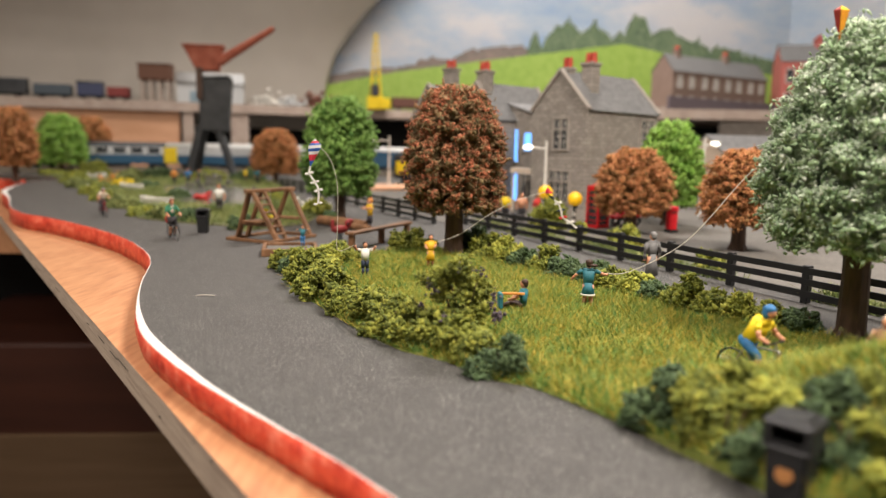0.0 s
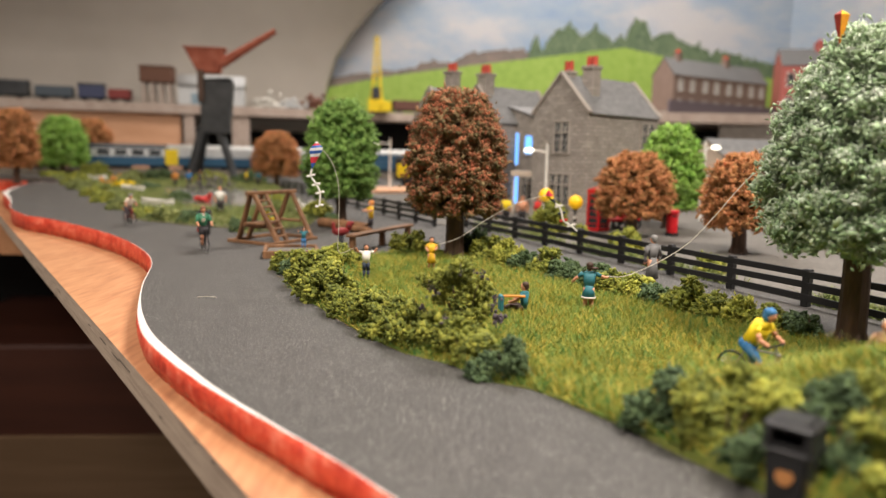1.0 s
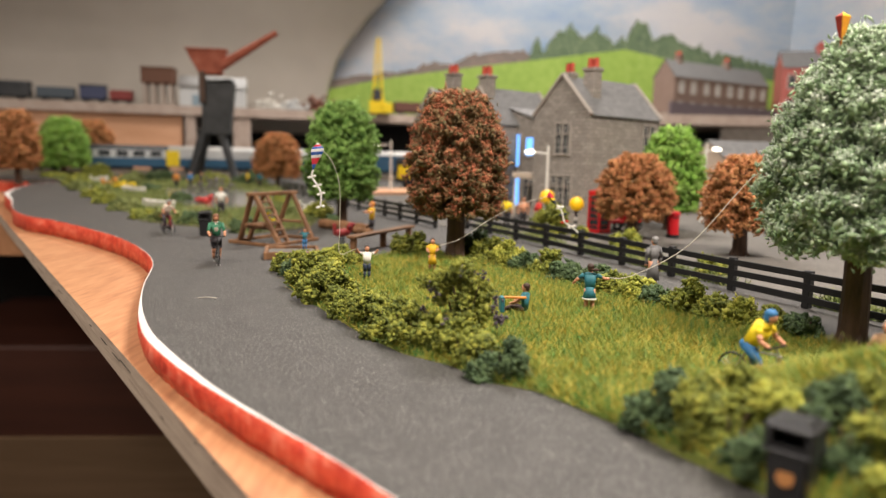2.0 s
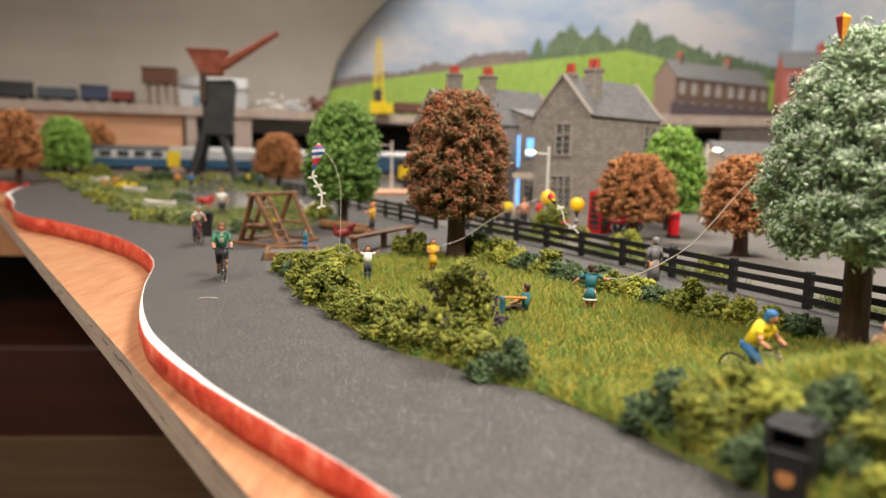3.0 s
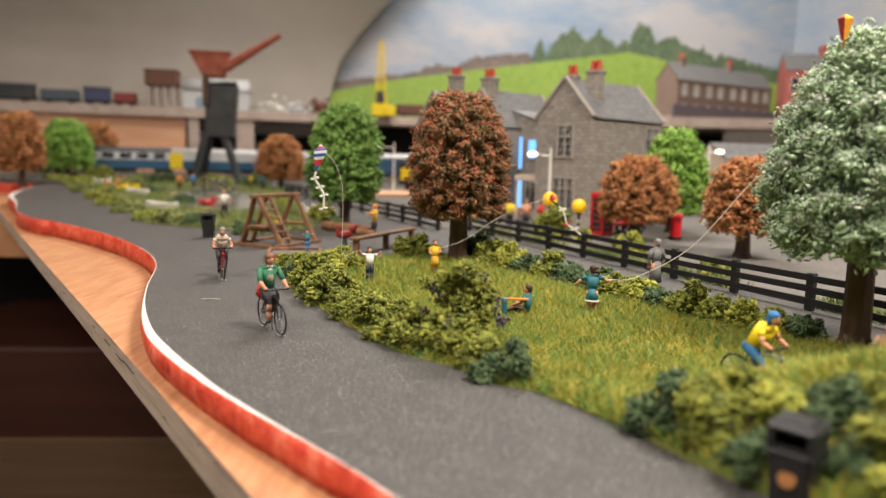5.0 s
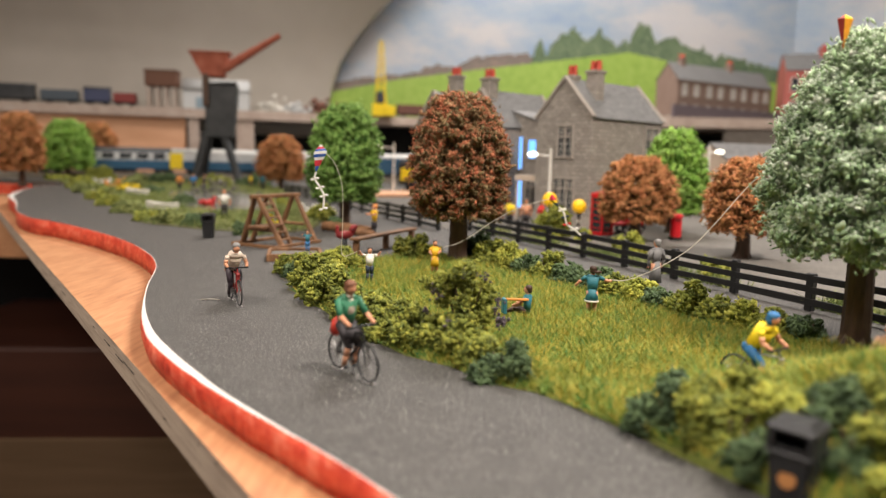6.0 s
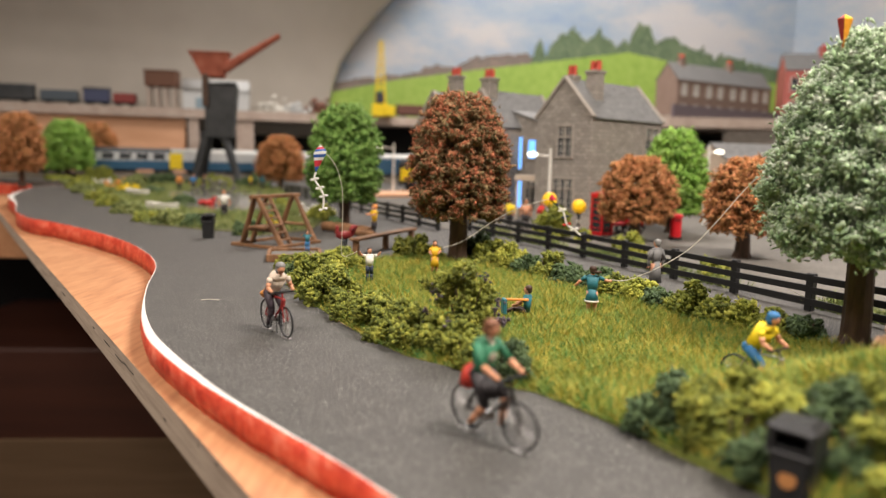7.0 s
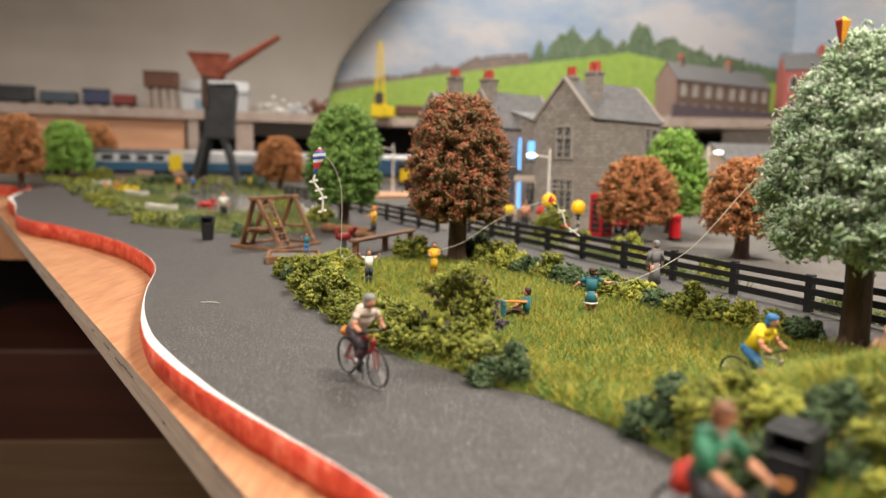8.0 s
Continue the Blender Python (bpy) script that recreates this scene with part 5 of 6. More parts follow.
def mullion_window(ob, face, u, z, cols, w, tall, small=0.0, pane=GLASS_DARK, trim=STONE_TRIM):
    """Stone mullioned lights on the face x = 0 ('x') or y = 0 ('y')."""
    total = cols * w + (cols + 1) * 0.16
    high = tall + (small + 0.16 if small else 0) + 0.32

    def slab(bm, du, dz, su, sz, out, deep):
        c = (-out, u + du, z + dz) if face == "x" else (u + du, -out, z + dz)
        box(bm, c, (deep, su, sz) if face == "x" else (su, deep, sz))

    bm = bmesh.new()
    slab(bm, 0, 0.08, total + 0.1, 0.16, 0.065, 0.15)
    fr = part("window", bm, trim, ob)
    for name, dz in [("lintel", high - 0.08)] + ([("transom", tall + 0.24)] if small else []):
        bm = bmesh.new()
        slab(bm, 0, dz, total + 0.1, 0.16, 0.065, 0.15)
        part(name, bm, trim, fr)
    for k in range(cols + 1):
        bm = bmesh.new()
        slab(bm, -total / 2 + 0.08 + k * (w + 0.16), high / 2, 0.16, high, 0.06, 0.14)
        part("mullion", bm, trim, fr)
    for k in range(cols):
        du = -total / 2 + 0.16 + w / 2 + k * (w + 0.16)
        for dz, hh in [(0.16 + tall / 2, tall)] + ([(0.32 + tall + small / 2, small)] if small else []):
            bm = bmesh.new()
            slab(bm, du, dz, w, hh, 0.012, 0.02)
            p = part("pane", bm, pane, fr)
            bm = bmesh.new()
            for q in (0.33, 0.66):
                slab(bm, du, dz - hh / 2 + hh * q, w, 0.03, 0.03, 0.02)
            slab(bm, du, dz, 0.03, hh, 0.03, 0.02)
            part("glazing_bar", bm, WHITE if pane is GLASS_DARK else pane, fr)
    return fr


TURN = 39.9
U, V = Vector((0.767, 0.641)), Vector((-0.641, 0.767))
CORNER = Vector((11.35, 55.0))


def spot(u, v):
    p = CORNER + U * u + V * v
    return (p.x, p.y, 0.05, TURN)


house = gabled("station_house", "two-storey grey stone station house with slate roof", spot(0, 0), 9.6, 5.7, 8.7, 11.7, chimneys=((2.3, 1.7, 1.0, 12.5), (1.0, 3.0, 0.8, 12.1)))
mullion_window(house, "x", 2.6, 5.4, 2, 0.62, 1.5, 0.7)
mullion_window(house, "x", 2.6, 1.2, 3, 0.55, 1.5, 0.7)
mullion_window(house, "y", 8.0, 5.5, 2, 0.75, 1.5, 0.7)
mullion_window(house, "y", 3.0, 1.2, 2, 0.75, 1.5, 0.7)
hall = gabled("station_hall", "long grey stone station hall with blue-lit windows", spot(3.0, 5.95), 5.5, 15.5, 7.9, 10.2, coping=False)
wing = gabled("station_wing", "gabled grey stone station wing with chimney", spot(0.3, 10.6), 8.0, 5.0, 8.2, 11.4, chimneys=((0.9, 2.4, 1.1, 12.6),))
mullion_window(wing, "x", 2.5, 5.0, 2, 0.6, 1.4, 0.6)
wing2 = gabled("station_wing", "gabled grey stone station wing with chimney", spot(0.3, 17.5), 8.0, 5.2, 8.2, 11.6, chimneys=((1.2, 0.6, 1.1, 13.2),))
mullion_window(wing2, "x", 2.5, 5.0, 2, 0.6, 1.4, 0.6)
mullion_window(hall, "x", 3.0, 5.2, 1, 0.95, 1.6, 0, BLUE_GLOW)
mullion_window(hall, "x", 4.75, 4.2, 1, 1.1, 2.9, 0, BLUE_GLOW)
mullion_window(hall, "x", 2.9, 1.0, 2, 0.55, 1.5, 0.6)
mullion_window(hall, "x", 4.7, 0.3, 1, 1.2, 3.0, 0, BLUE_GLOW)


def station_canopy():
    ob = thing("entrance_canopy", "pale flat canopy over the station entrance", "canopy", spot(0.9, 7.6), "station buildings")
    bm = bmesh.new()
    box(bm, (0.2, -0.6, 3.6), (1.6, 3.0, 0.5), 0, 0, 0.04)
    part("roof", bm, CREAM, ob)
    for y in (-1.9, 0.7):
        bm = bmesh.new()
        rod(bm, (-0.4, y, 0), (-0.4, y, 3.4), 0.09, None, 8)
        part("post", bm, CREAM, ob)


station_canopy()


def hut():
    ob = gabled("platform_hut", "cream wooden hut with a pale roof", (27, 66, 0.05, 20), 9, 6, 5.2, 7.2, CREAM, False)
    mullion_window(ob, "y", 4.0, 2.0, 2, 0.9, 1.6)


hut()


# ---- upper level, fascia and backdrop ----
SKY_PRINT = material("printed_sky", [(0.42, 0.6, 0.84), (0.64, 0.76, 0.89), (0.9, 0.9, 0.93), (0.95, 0.93, 0.93)], 0.6, 2.6, 6, stretch=(1, 1, 2.0))
HILL_PRINT = material("printed_grass_hill", [(0.20, 0.33, 0.05), (0.28, 0.42, 0.07), (0.34, 0.47, 0.10)], 0.6, 5, 5, fine=12)
WOODS_PRINT = material("printed_woods", [(0.05, 0.085, 0.055), (0.11, 0.165, 0.085), (0.22, 0.27, 0.16)], 0.7, 30, 5, fine=4)
HAZE_PRINT = material("printed_far_town", [(0.10, 0.10, 0.09), (0.20, 0.16, 0.14), (0.30, 0.22, 0.18)], 0.7, 40, 5, fine=4)
BRICK = material("brown_brick", [(0.19, 0.13, 0.10), (0.26, 0.18, 0.145), (0.31, 0.225, 0.18)], 0.85, 60, 5, bump=0.3, fine=5)
RED_BRICK = material("red_brick", [(0.36, 0.10, 0.085), (0.45, 0.13, 0.11), (0.52, 0.18, 0.15)], 0.85, 60, 5, bump=0.3, fine=5)
BALLAST = material("grey_brown_scatter", [(0.12, 0.10, 0.08), (0.20, 0.17, 0.13), (0.28, 0.24, 0.19)], 0.9, 90, 5, bump=0.6, fine=6)

DECK_EDGE = [(-150, 150), (-104, 162), (-66, 171), (-8, 187), (20, 187), (50, 159), (72, 157), (108, 150)]


def build_upper_level():
    bm = bmesh.new()
    prism(bm, DECK_EDGE + [(108, 203), (-150, 203)], 13.4, 15.6, 1, 0, 0)
    tagged(part("upper_deck", bm, [DECK, BALLAST]), "upper baseboard with a pale painted front edge", "board", kind="structure")
    for name, a, b, mat, label in (
        ("fascia_panel", (-150, 151.2), (-64.2, 172.9), FASCIA, "bare orange plywood fascia under the upper deck"),
        ("fascia_panel", (63, 159.4), (108, 151.8), STONE, "grey stone-faced wall under the upper deck"),
    ):
        a, b = Vector(a), Vector(b)
        bm = bmesh.new()
        box(bm, ((a.x + b.x) / 2, (a.y + b.y) / 2 + 0.8, 6.7), ((b - a).length, 1.0, 13.4), math.degrees(math.atan2(b.y - a.y, b.x - a.x)))
        tagged(part(name, bm, mat), label, "panel", kind="structure")
    for x, y, w in ((-62.2, 173.9, 2.4), (-50.5, 177.2, 4.2), (-26, 184, 2.4), (36, 175.5, 3.0)):
        bm = bmesh.new()
        box(bm, (x, y, 6.7), (w, 2.5, 13.4), 12, 0, 0.1)
        tagged(part("deck_pillar", bm, DECK), "pale painted timber pillar under the upper deck", "pillar", kind="structure")
    # black sheet behind the pillars; its colour paints the recess's shade
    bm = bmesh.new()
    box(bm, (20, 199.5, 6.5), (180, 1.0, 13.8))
    tagged(part("recess_shade", bm, SHADOW_BLACK), "black sheet painting the shade at the back of the lower level", "board", kind="structure")
    # folded photographic backdrop
    bm = bmesh.new()
    line = [(-75, 206.5), (55, 205), (97, 201), (147, 158)]
    lo = [bm.verts.new((x, y, 13)) for x, y in line]
    hi = [bm.verts.new((x, y, 124)) for x, y in line]
    for i in range(3):
        bm.faces.new((lo[i], lo[i + 1], hi[i + 1], hi[i]))
    bmesh.ops.solidify(bm, geom=bm.faces[:], thickness=-0.5)
    tagged(part("backdrop", bm, SKY_PRINT), "folded printed backdrop of a cloudy blue sky", "backdrop", kind="structure")

    def printed(name, top, low, y, mat, label, rough, seed):
        """A flat printed shape with an uneven upper outline."""
        bm = bmesh.new()
        cols = []
        n = 420
        for i in range(n + 1):
            x = top[0][0] + (top[-1][0] - top[0][0]) * i / n
            z = float(np.interp(x, [p[0] for p in top], [p[1] for p in top]))
            z += rough * (noise.noise((x * 0.55, seed, 0)) + 0.6 * noise.noise((x * 1.7, seed, 4)) + 0.35 * noise.noise((x * 5.0, seed, 6)))
            yy = y + (0 if x < 55 else -(x - 55) * 4.0 / 42) - (0 if x < 97 else (x - 97) * 0.77)
            top_z = max(z, low + 0.2)
            cols.append([bm.verts.new(v) for v in ((x, yy, low), (x, yy, top_z), (x, yy + 0.12, top_z), (x, yy + 0.12, low))])
        for a, b in zip(cols, cols[1:]):
            for k in range(4):
                bm.faces.new((a[k], a[(k + 1) % 4], b[(k + 1) % 4], b[k]))
        bm.faces.new(cols[0])
        bm.faces.new(cols[-1][::-1])
        bmesh.ops.recalc_face_normals(bm, faces=bm.faces)
        tagged(part(name, bm, mat), label, "backdrop", kind="structure")

    printed("backdrop_far_town", [(-40, 24.5), (-24, 27.5), (-10, 29), (-4, 31.5), (2, 31), (8, 34), (22, 35.5), (26, 33), (33, 34)], 14, 204.3, HAZE_PRINT, "printed far town on the backdrop", 0.9, 3)
    printed("backdrop_woods", [(24, 34), (25.5, 38.5), (28, 36), (33, 41.5), (36, 42.5), (39, 39), (43, 42), (47, 38.5), (51, 39), (54, 44.5), (56.5, 44), (59, 39), (63, 41), (68, 38), (74, 36), (84, 34.5), (94, 31.5), (99, 29), (120, 27)], 14, 204.0, WOODS_PRINT, "printed green woods along the hill on the backdrop", 2.2, 9)
    printed("backdrop_hill", [(-40, 21.5), (-36, 22.6), (-14.8, 27.0), (9.3, 30.5), (33.2, 33.8), (51.5, 36.3), (58.8, 34.8), (75.2, 31.0), (93.9, 28.0), (114, 24.8), (125, 22)], 13.5, 203.7, HILL_PRINT, "printed bright green hillside on the backdrop", 0.12, 5)


build_upper_level()


NET_PANE = plain("net_curtained_pane", (0.50, 0.49, 0.47), 0.3)


def terrace():
    a = Vector((53.4, 164.8))
    turn = 31.0
    d = Vector((math.cos(radians(turn)), math.sin(radians(turn))))
    for k in range(4):
        p = a + d * 8.75 * k
        ob = gabled("terraced_house", "brown brick terraced house with a grey slate roof", (p.x, p.y, 15.6, turn), 8.71, 6.5, 9.2, 13.2, BRICK, False, chimneys=((4.4, 3.2, 1.3, 14.6),) if k in (0, 2) else ())
        for u in (2.3, 6.4):
            mullion_window(ob, "y", u, 5.4, 1, 1.25, 2.5, 0, NET_PANE, WHITE)
            mullion_window(ob, "y", u, 0.7, 1, 1.25, 2.5, 0, NET_PANE, WHITE)
        ob["group"] = "terrace row"
    wall = thing("garden_fence", "purple-grey garden fence before the terraced houses", "fence", (52, 161.0, 15.6, turn))
    bm = bmesh.new()
    box(bm, (19, 0, 1.5), (40, 0.6, 3.0), 0, 0, 0.05)
    part("wall", bm, plain("purple_grey_fence", (0.16, 0.13, 0.15), 0.8), wall)


terrace()
red_house = gabled("red_house", "tall red brick house with a grey roof", (86.2, 181.5, 15.6, -12), 18, 9, 14.0, 18.5, RED_BRICK, False, chimneys=((9.5, 4.5, 2.0, 20.0),))
for u in (2.2, 6.2, 10.2, 14.2):
    for z in (2.5, 8.6):
        mullion_window(red_house, "y", u, z, 1, 1.7, 3.2, 0, GLASS_DARK, WHITE)


# ---- tall dockside crane ----
def dockside_crane():
    ob = thing("dockside_crane", "tall dark iron dockside crane, rusty red cab and jib", "crane", (-38.2, 118, 0.05, 8))
    legs = (((-3.9, -1.3, 0), (-1.6, -0.7, 8.6)), ((-3.0, 1.6, 0), (-1.4, 0.8, 8.6)), ((3.6, -1.3, 0), (0.9, -0.7, 8.6)), ((3.2, 1.6, 0), (0.8, 0.8, 8.6)))
    for p, q in legs:
        bm = bmesh.new()
        rod(bm, p, q, 0.6, 0.75, 6)
        part("leg", bm, IRON, ob)
    bm = bmesh.new()
    prism(bm, [(-1.9, -1.5), (2.6, -1.5), (2.6, 1.5), (-1.9, 1.5)], 7.6, 16.2)
    for v in bm.verts:
        if v.co.z > 10:
            v.co.x = v.co.x * 1.12 + 0.45
    bmesh.ops.bevel(bm, geom=bm.edges[:], offset=0.15, segments=1, affect="EDGES")
    part("body", bm, IRON, ob)
    bm = bmesh.new()
    box(bm, (-1.6, -1.4, 15.2), (0.9, 1.4, 5.2), 0, 0, 0.1)
    part("mast", bm, BARK, ob)
    bm = bmesh.new()
    box(bm, (0.8, 0, 16.4), (4.6, 3.6, 0.35), 0, 0, 0.08, 0, -3)
    part("platform", bm, IRON, ob)
    bm = bmesh.new()
    prism(bm, [(-4.2, -1.3), (2.0, -1.3), (2.0, 1.3), (-4.2, 1.3)], 17.4, 21.2)
    for v in bm.verts:
        if v.co.z < 18:
            v.co.x = v.co.x * 0.55 + 0.15
    bmesh.ops.bevel(bm, geom=bm.edges[:], offset=0.12, segments=1, affect="EDGES")
    part("cab", bm, RUST, ob, "rusty red cab")
    bm = bmesh.new()
    box(bm, (-1.0, 0, 21.35), (6.6, 3.0, 0.3), 0, 0, 0.05)
    part("cab_roof", bm, RUST, ob)
    bm = bmesh.new()
    rod(bm, (1.4, -0.6, 18.9), (10.3, -0.6, 24.6), 0.85, 0.45, 6)
    part("jib", bm, RUST, ob, "rusty red jib")


dockside_crane()


# ---- trains ----
def coach(name, label, at, length, low, high, roof, end, wins=8, panel=(2.3, 3.42, 2.9)):
    ob = thing(name, label, "train", at, "rolling stock")
    bm = bmesh.new()
    box(bm, (length / 2, 0, 1.75), (length, 3.3, 1.6), 0, 0, 0.1)
    part("body", bm, low, ob)
    bm = bmesh.new()
    box(bm, (length / 2, 0, 3.3), (length - 0.05, 3.26, 1.5), 0, 0, 0.1)
    up = part("window_band", bm, high, ob)
    for k in range(wins):
        bm = bmesh.new()
        box(bm, (length * (k + 0.6) / (wins + 0.2), -1.62, 3.35), (length / wins * 0.66, 0.08, 0.98), 0, 0, 0.02)
        part("window", bm, GLASS_DARK, up)
    bm = bmesh.new()
    for v in rod(bm, (0.1, 0, 4.0), (length - 0.1, 0, 4.0), 1.62, None, 16):
        v.co.z = 4.0 + max(-0.1, (v.co.z - 4.0) * 0.55)
    part("roof", bm, roof, ob, smooth=True)
    if end:
        bm = bmesh.new()
        box(bm, (panel[0] / 2 - 0.2, 0, 2.55), panel, 0, 0, 0.08)
        part("cab_end", bm, end, ob, "yellow warning panel")
    for x in (length * 0.15, length * 0.85):
        bm = bmesh.new()
        box(bm, (x, 0, 0.7), (3.4, 2.2, 0.5), 0, 0, 0.05)
        bogie = part("bogie", bm, BLACK, ob)
        for dx in (-1.1, 1.1):
            bm = bmesh.new()
            rod(bm, (x + dx, -1.15, 0.62), (x + dx, 1.15, 0.62), 0.58, None, 14)
            part("wheel", bm, BLACK, bogie)
    bm = bmesh.new()
    box(bm, (length / 2, 0, 0.75), (length * 0.35, 1.8, 0.7), 0, 0, 0.05)
    part("underframe", bm, BLACK, ob)
    return ob


bm = bmesh.new()
prism(bm, [(-126, 99), (-74, 120.5), (-53, 129), (-22, 137), (20, 146), (20, 151), (-22, 142.5), (-55, 135), (-76, 127.5), (-126, 108)], 0.0, 0.8)
tagged(part("track_bed", bm, BALLAST), "raised grey-brown ballast under the trains", "track bed", kind="structure")
RAIL_BLUE = plain("rail_blue", (0.02, 0.085, 0.16), 0.5)
COACH_GREY = plain("coach_grey", (0.55, 0.56, 0.56), 0.5)
ROOF_DARK = plain("dark_roof", (0.05, 0.055, 0.06), 0.7)
ROOF_PALE = plain("pale_roof", (0.62, 0.62, 0.60), 0.6)
coach("railway_coach", "blue and grey railway coach with a dark roof", (-73.9, 123.2, 0.8, 22), 26.5, RAIL_BLUE, COACH_GREY, ROOF_DARK, None, 9)
coach("railway_unit", "blue railcar with white upper band and yellow end", (-51.6, 132.1, 0.8, 15), 30, RAIL_BLUE, COACH_GREY, ROOF_PALE, SUN_YELLOW, 0)
coach("railway_unit", "blue railcar with white roof behind the trees", (-21.9, 139.9, 0.8, 12), 27, RAIL_BLUE, RAIL_BLUE, ROOF_PALE, None, 0)
coach("railway_unit", "dark railcar with a yellow end at the platform", (-5.6, 104, 0.05, 62), 20, DARK, DARK, ROOF_DARK, SUN_YELLOW, 0, (0.4, 2.2, 1.9))


def wagon(label, x, y, turn, length, high, mat, roof=None, at=15.6):
    ob = thing("goods_wagon", label, "wagon", (x, y, at, turn), "rolling stock")
    bm = bmesh.new()
    box(bm, (0, 0, 1.0 + high / 2), (length, 3.0, high), 0, 0, 0.08)
    part("body", bm, mat, ob)
    if roof:
        bm = bmesh.new()
        for v in rod(bm, (-length / 2 - 0.1, 0, 1.0 + high), (length / 2 + 0.1, 0, 1.0 + high), 1.6, None, 14):
            v.co.z = 1.0 + high + max(-0.05, (v.co.z - 1.0 - high) * 0.35)
        part("roof", bm, roof, ob, smooth=True)
    bm = bmesh.new()
    box(bm, (0, 0, 0.85), (length + 0.5, 2.2, 0.3))
    part("chassis", bm, BLACK, ob)
    for dx in (-0.3, 0.3):
        bm = bmesh.new()
        rod(bm, (dx * length, -1.1, 0.55), (dx * length, 1.1, 0.55), 0.52, None, 12)
        part("wheel", bm, BLACK, ob)


for i, (x, y, L, hgt, m, rf, lab) in enumerate([(-103, 167, 10.5, 3.0, IRON, ROOF_DARK, "dark grey tank engine on the upper level"), (-92.5, 169.5, 8, 2.4, plain("slate_blue", (0.07, 0.09, 0.11)), None, "slate blue open wagon on the upper level"), (-84.5, 171.3, 5.6, 2.9, plain("dusk_blue", (0.05, 0.06, 0.12)), ROOF_DARK, "dark blue covered van on the upper level"), (-78.3, 172.6, 5.0, 2.2, plain("maroon", (0.22, 0.035, 0.03)), None, "maroon open wagon on the upper level"), (-9.3, 193, 8.8, 2.6, plain("brown_wagon", (0.12, 0.05, 0.035)), None, "brown open wagon beside the yellow crane")]):
    wagon(lab, x, y, 14, L, hgt, m, rf)


def water_tower():
    ob = thing("water_tower", "brown water tank on pale timber legs", "water tower", (-69.5, 173.5, 15.6, 10))
    bm = bmesh.new()
    box(bm, (0, 0, 6.9), (7.4, 5.0, 3.6), 0, 0, 0.1)
    box(bm, (0, 0, 8.8), (7.8, 5.4, 0.3), 0, 0, 0.05)
    part("tank", bm, plain("brown_tank", (0.14, 0.065, 0.04), 0.8), ob)
    for x in (-3, -1, 1, 3):
        for y in (-1.9, 1.9):
            bm = bmesh.new()
            rod(bm, (x, y, 0), (x, y, 5.1), 0.3, None, 6)
            part("leg", bm, DECK, ob)


def shed():
    ob = thing("engine_shed", "pale grey curved-roof shed on the upper level", "shed", (-58.3, 180, 15.6, 12))
    bm = bmesh.new()
    box(bm, (0, 0, 2.3), (15.5, 8, 4.6), 0, 0, 0.05)
    part("wall", bm, COACH_GREY, ob)
    bm = bmesh.new()
    for v in rod(bm, (-7.9, 0, 4.6), (7.9, 0, 4.6), 4.3, None, 24):
        v.co.z = 4.6 + max(-0.05, (v.co.z - 4.6) * 0.75)
    part("roof", bm, COACH_GREY, ob, smooth=True)
    for x in (-3.5, 3.5):
        bm = bmesh.new()
        box(bm, (x, -4.05, 1.6), (2.4, 0.12, 2.6), 0, 0, 0.03)
        part("door", bm, plain("pale_blue_door", (0.25, 0.34, 0.40)), ob)


def yellow_crane():
    ob = thing("yellow_crane", "bright yellow lattice crane on a yellow base", "crane", (-17.2, 184, 15.6, 0))
    bm = bmesh.new()
    prism(bm, [(-2.0, -1.6), (2.0, -1.6), (2.0, 1.6), (-2.0, 1.6)], 0.0, 3.2)
    part("base", bm, SUN_YELLOW, ob)
    bm = bmesh.new()
    box(bm, (0, -0.9, 4.6), (2.0, 1.6, 3.0), 0, 0, 0.1)
    part("cab", bm, IRON, ob)
    bm = bmesh.new()
    corner = [(-1, -1), (1, -1), (1, 1), (-1, 1)]
    for sx, sy in corner:
        rod(bm, (sx * 1.3, sy * 0.9, 3.0), (sx * 0.35, sy * 0.3, 19.0), 0.22, 0.14, 5)
    for k in range(9):
        f0, f1 = k / 9, (k + 1) / 9
        for (ax, ay), (bx, by) in zip(corner, corner[1:] + corner[:1]):
            w0, w1 = 1.3 - 0.95 * f0, 1.3 - 0.95 * f1
            rod(bm, (ax * w0, ay * w0 * 0.7, 3 + 16 * f0), (bx * w1, by * w1 * 0.7, 3 + 16 * f1), 0.12, None, 4)
    part("jib", bm, SUN_YELLOW, ob, "yellow lattice jib")
    bm = bmesh.new()
    box(bm, (2.6, -1.0, 1.3), (2.6, 2.0, 2.6), 0, 0, 0.15)
    part("counterweight", bm, SUN_YELLOW, ob)


water_tower()
shed()
yellow_crane()
for i, (x, y, r, m, lab) in enumerate([(-44.5, 182, 2.4, WHITE, "pale scrap heap"), (-39.5, 184, 2.2, COACH_GREY, "pale blue-grey scrap heap"), (-33, 187, 3.0, plain("rust_heap", (0.22, 0.09, 0.06)), "rust-red scrap heap"), (-27, 188, 3.0, plain("rust_heap", (0.20, 0.08, 0.06)), "rust-red scrap heap")]):
    rng = np.random.default_rng(400 + i)
    c = rng.normal(0, 1, (160, 3)) * np.array([r * 0.6, r * 0.4, r * 0.45])
    c[:, 2] = np.abs(c[:, 2])
    tagged(crumbs("scrap_heap", c, rng.uniform(0.25, 0.7, 160), m, None, 400 + i, "", (x, y, 15.6, 0)), lab + " on the upper level", "scrap", "scrap heaps", "stuff")


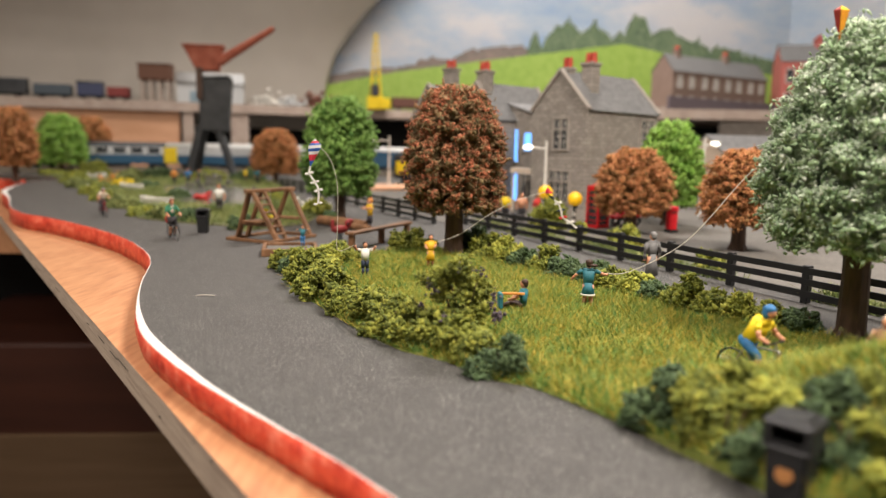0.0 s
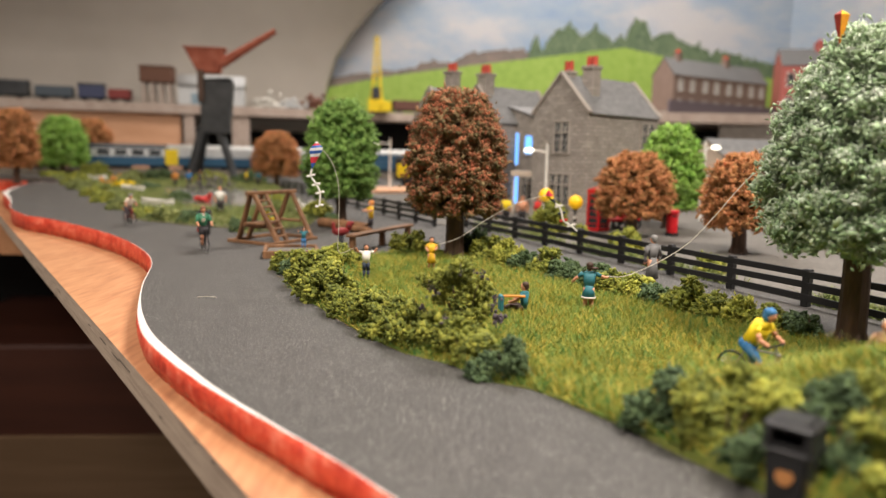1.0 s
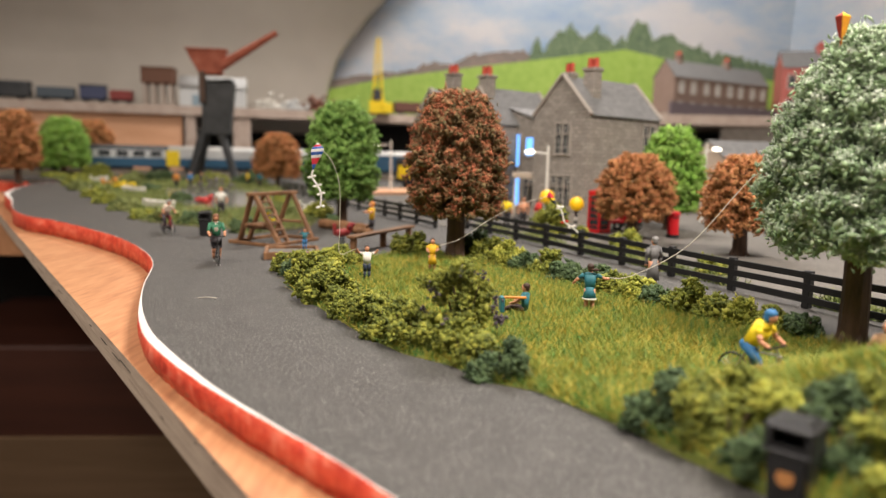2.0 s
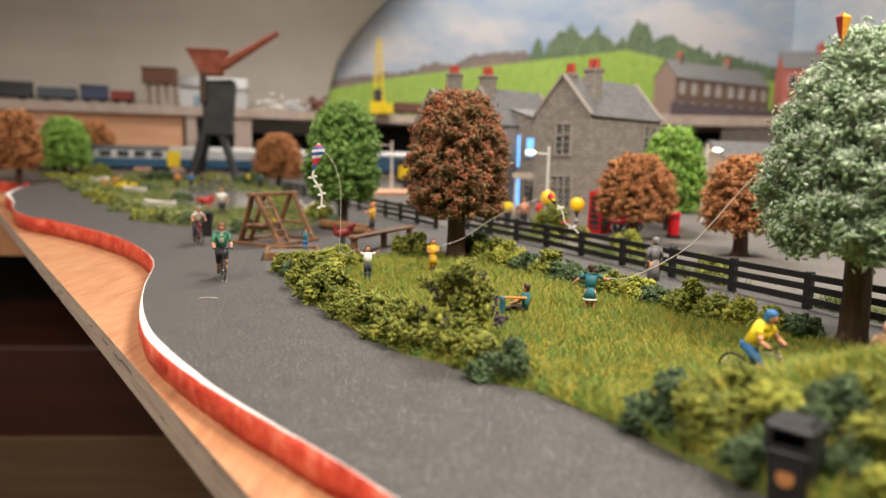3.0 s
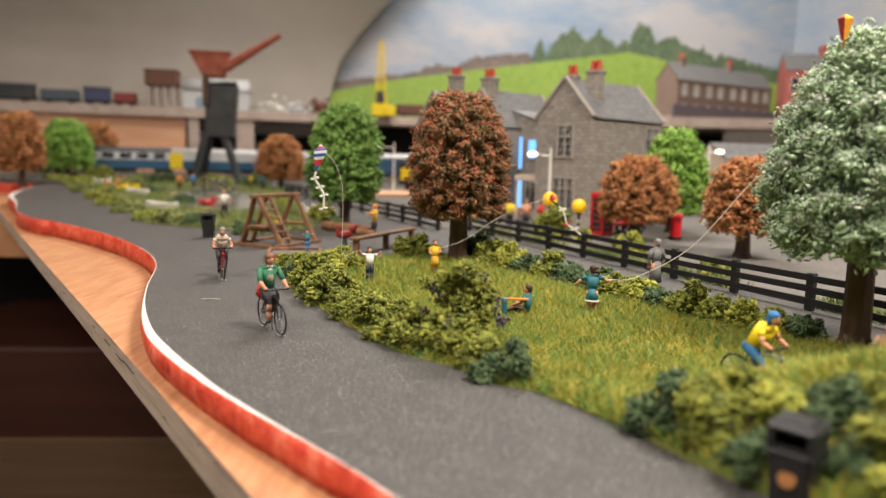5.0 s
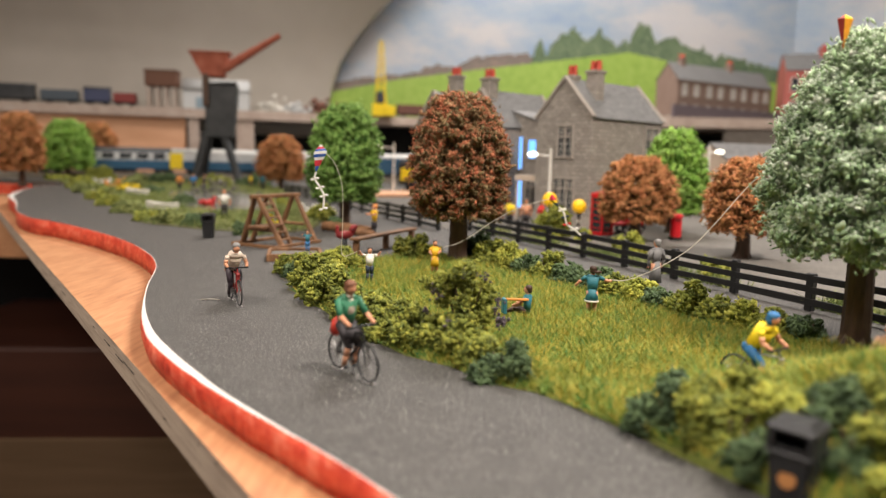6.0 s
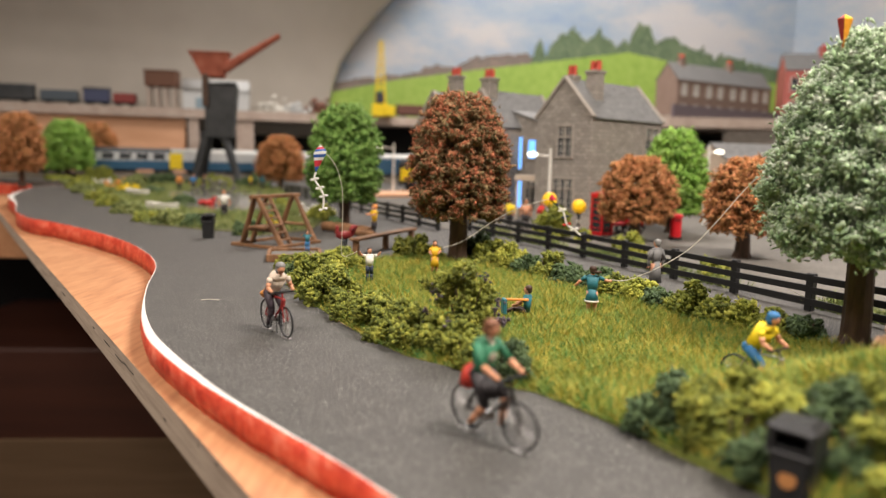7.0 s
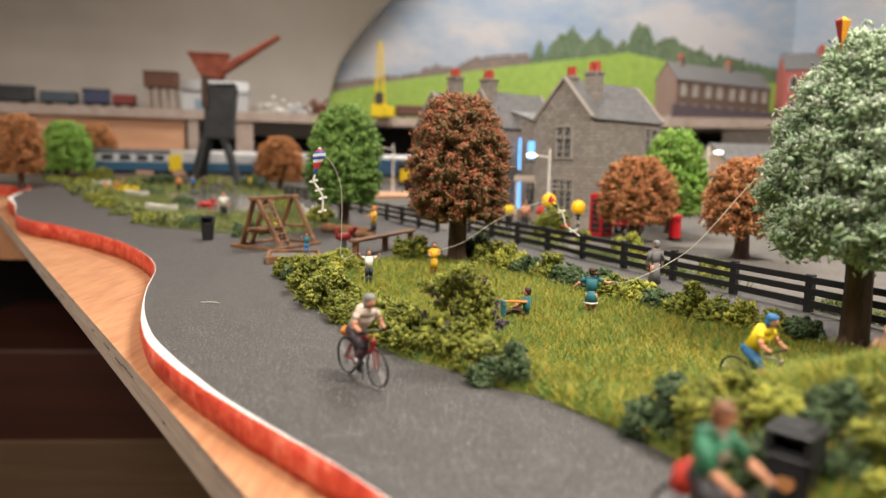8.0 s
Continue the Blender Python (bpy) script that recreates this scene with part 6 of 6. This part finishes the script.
# ---- garden ornaments ----
def rowing_boat(x, y, turn, length, label):
    ob = thing("rowing_boat", label, "boat", (x, y, 0.14, turn), "boats")
    bm = bmesh.new()
    rings = []
    for i in range(9):
        t = i / 8 * 2 - 1
        w = 0.62 * (1 - abs(t) ** 2.6) + 0.02
        z = 0.55 + 0.18 * t * t
        rings.append([bm.verts.new((t * length / 2, yy, zz)) for yy, zz in ((-w, z), (-w * 0.7, 0.05), (w * 0.7, 0.05), (w, z), (w * 0.85, z), (w * 0.55, 0.15), (-w * 0.55, 0.15), (-w * 0.85, z))])
    for a, b in zip(rings, rings[1:]):
        for k in range(8):
            bm.faces.new((a[k], a[(k + 1) % 8], b[(k + 1) % 8], b[k]))
    bm.faces.new(rings[0])
    bm.faces.new(rings[-1][::-1])
    bmesh.ops.recalc_face_normals(bm, faces=bm.faces)
    part("hull", bm, WHITE, ob)
    for x0 in (-0.2, 0.2):
        bm = bmesh.new()
        box(bm, (x0 * length, 0, 0.42), (0.35, 1.0, 0.08))
        part("thwart", bm, WHITE, ob)


rowing_boat(-24.6, 60.6, -12, 3.2, "white rowing boat on the pond")
rowing_boat(-35.5, 80.5, -30, 4.2, "white rowing boat at the pond's bank")
for i, (x, y, n, s, m, lab) in enumerate([(-50.5, 103, 26, 0.7, WHITE, "white flowering clump in the garden bed"), (-37.0, 74.2, 30, 0.7, WHITE, "pale stones at the road's edge"), (-44.5, 96, 40, 0.9, ORANGE, "orange flowering clump in the garden bed"), (-40.0, 88, 40, 0.8, SUN_YELLOW, "yellow flowering clump in the garden bed"), (-22.6, 66.5, 20, 0.5, RED, "small red flowers at the pond"), (-10.8, 58.5, 30, 0.7, WHITE, "white flowering clump by the path"), (-28.0, 86, 60, 1.8, PAVE, "pale stones on the pond's far bank")]):
    rng = np.random.default_rng(450 + i)
    c = rng.normal(0, 1, (n, 3)) * np.array([s, s * 0.7, s * 0.4])
    c[:, 2] = np.abs(c[:, 2]) + 0.15
    tagged(crumbs("flower_clump" if "stones" not in lab else "stone_group", c, rng.uniform(0.12, 0.3, n), m, None, 450 + i, "", (x, y, 0.1, 0)), lab, "planting", "garden details", "stuff")


# ---- store under the layout ----
def under_store():
    ob = thing("storage_chest", "dark brown wooden chest under the layout", "chest", (-62, 133, -90, 4))
    bm = bmesh.new()
    box(bm, (0, 0, 32), (60, 40, 60), 0, 0, 0.5)
    part("body", bm, material("dark_mahogany", [(0.045, 0.013, 0.007), (0.07, 0.021, 0.011)], 0.5, 8, 4, stretch=(0.2, 1, 3)), ob)
    bm = bmesh.new()
    box(bm, (0, -20.4, 40), (58, 0.8, 13), 0, 0, 0.2)
    part("drawer", bm, material("brown_drawer_front", [(0.12, 0.075, 0.042), (0.18, 0.115, 0.068)], 0.9, 8, 4, stretch=(0.2, 1, 3), spec=0.1), ob)
    bm = bmesh.new()
    box(bm, (0, -20.4, 26.5), (58, 0.8, 11), 0, 0, 0.2)
    part("drawer", bm, material("pale_drawer_front", [(0.3, 0.215, 0.13), (0.4, 0.29, 0.18)], 0.9, 8, 4, stretch=(0.2, 1, 3), spec=0.1), ob)


under_store()


# ---- what moves: the two cyclists on the road and their pedalling legs ----
WOMAN_PATH = [(0.0, -14.52, 38.63, -52), (1.0, -11.72, 35.05, -60), (2.0, -10.05, 31.42, -67), (3.0, -8.64, 27.63, -67), (4.0, -6.98, 23.67, -62), (5.0, -4.58, 19.64, -55), (6.0, -1.61, 15.64, -51), (7.0, 1.53, 12.05, -48), (7.5, 2.84, 9.95, -55), (8.0, 4.14, 7.9, -58)]
MAN_PATH = [(0.0, -23.74, 49.82, -50), (1.0, -20.08, 45.82, -46), (2.0, -16.23, 42.20, -48), (3.0, -13.05, 37.95, -58), (4.0, -10.68, 33.03, -67), (5.0, -8.76, 27.97, -68), (6.0, -6.77, 23.34, -62), (7.0, -4.25, 19.36, -53), (8.0, -1.24, 15.42, -52)]


def motions():
    walk(WOMAN, [(t, put(x - 0.06, y - 0.02, 0.0, a)) for t, x, y, a in WOMAN_PATH])
    walk(MAN, [(t, put(x - 0.17, y + 0.06, 0.0, a + 0.5)) for t, x, y, a in MAN_PATH])
    for legs, phase in ((WOMAN_LEGS, 0.0), (MAN_LEGS, 1.1)):
        for leg, side in zip(legs, (-1, 1)):
            rows = []
            for k in range(81):
                t = k * 0.1
                swing = side * math.sin(math.tau * t / 0.8 + phase)
                rows.append((t, put(-0.98, side * 0.13, 1.22, 0, 0, 17 * swing)))
            walk(leg, rows)


motions()
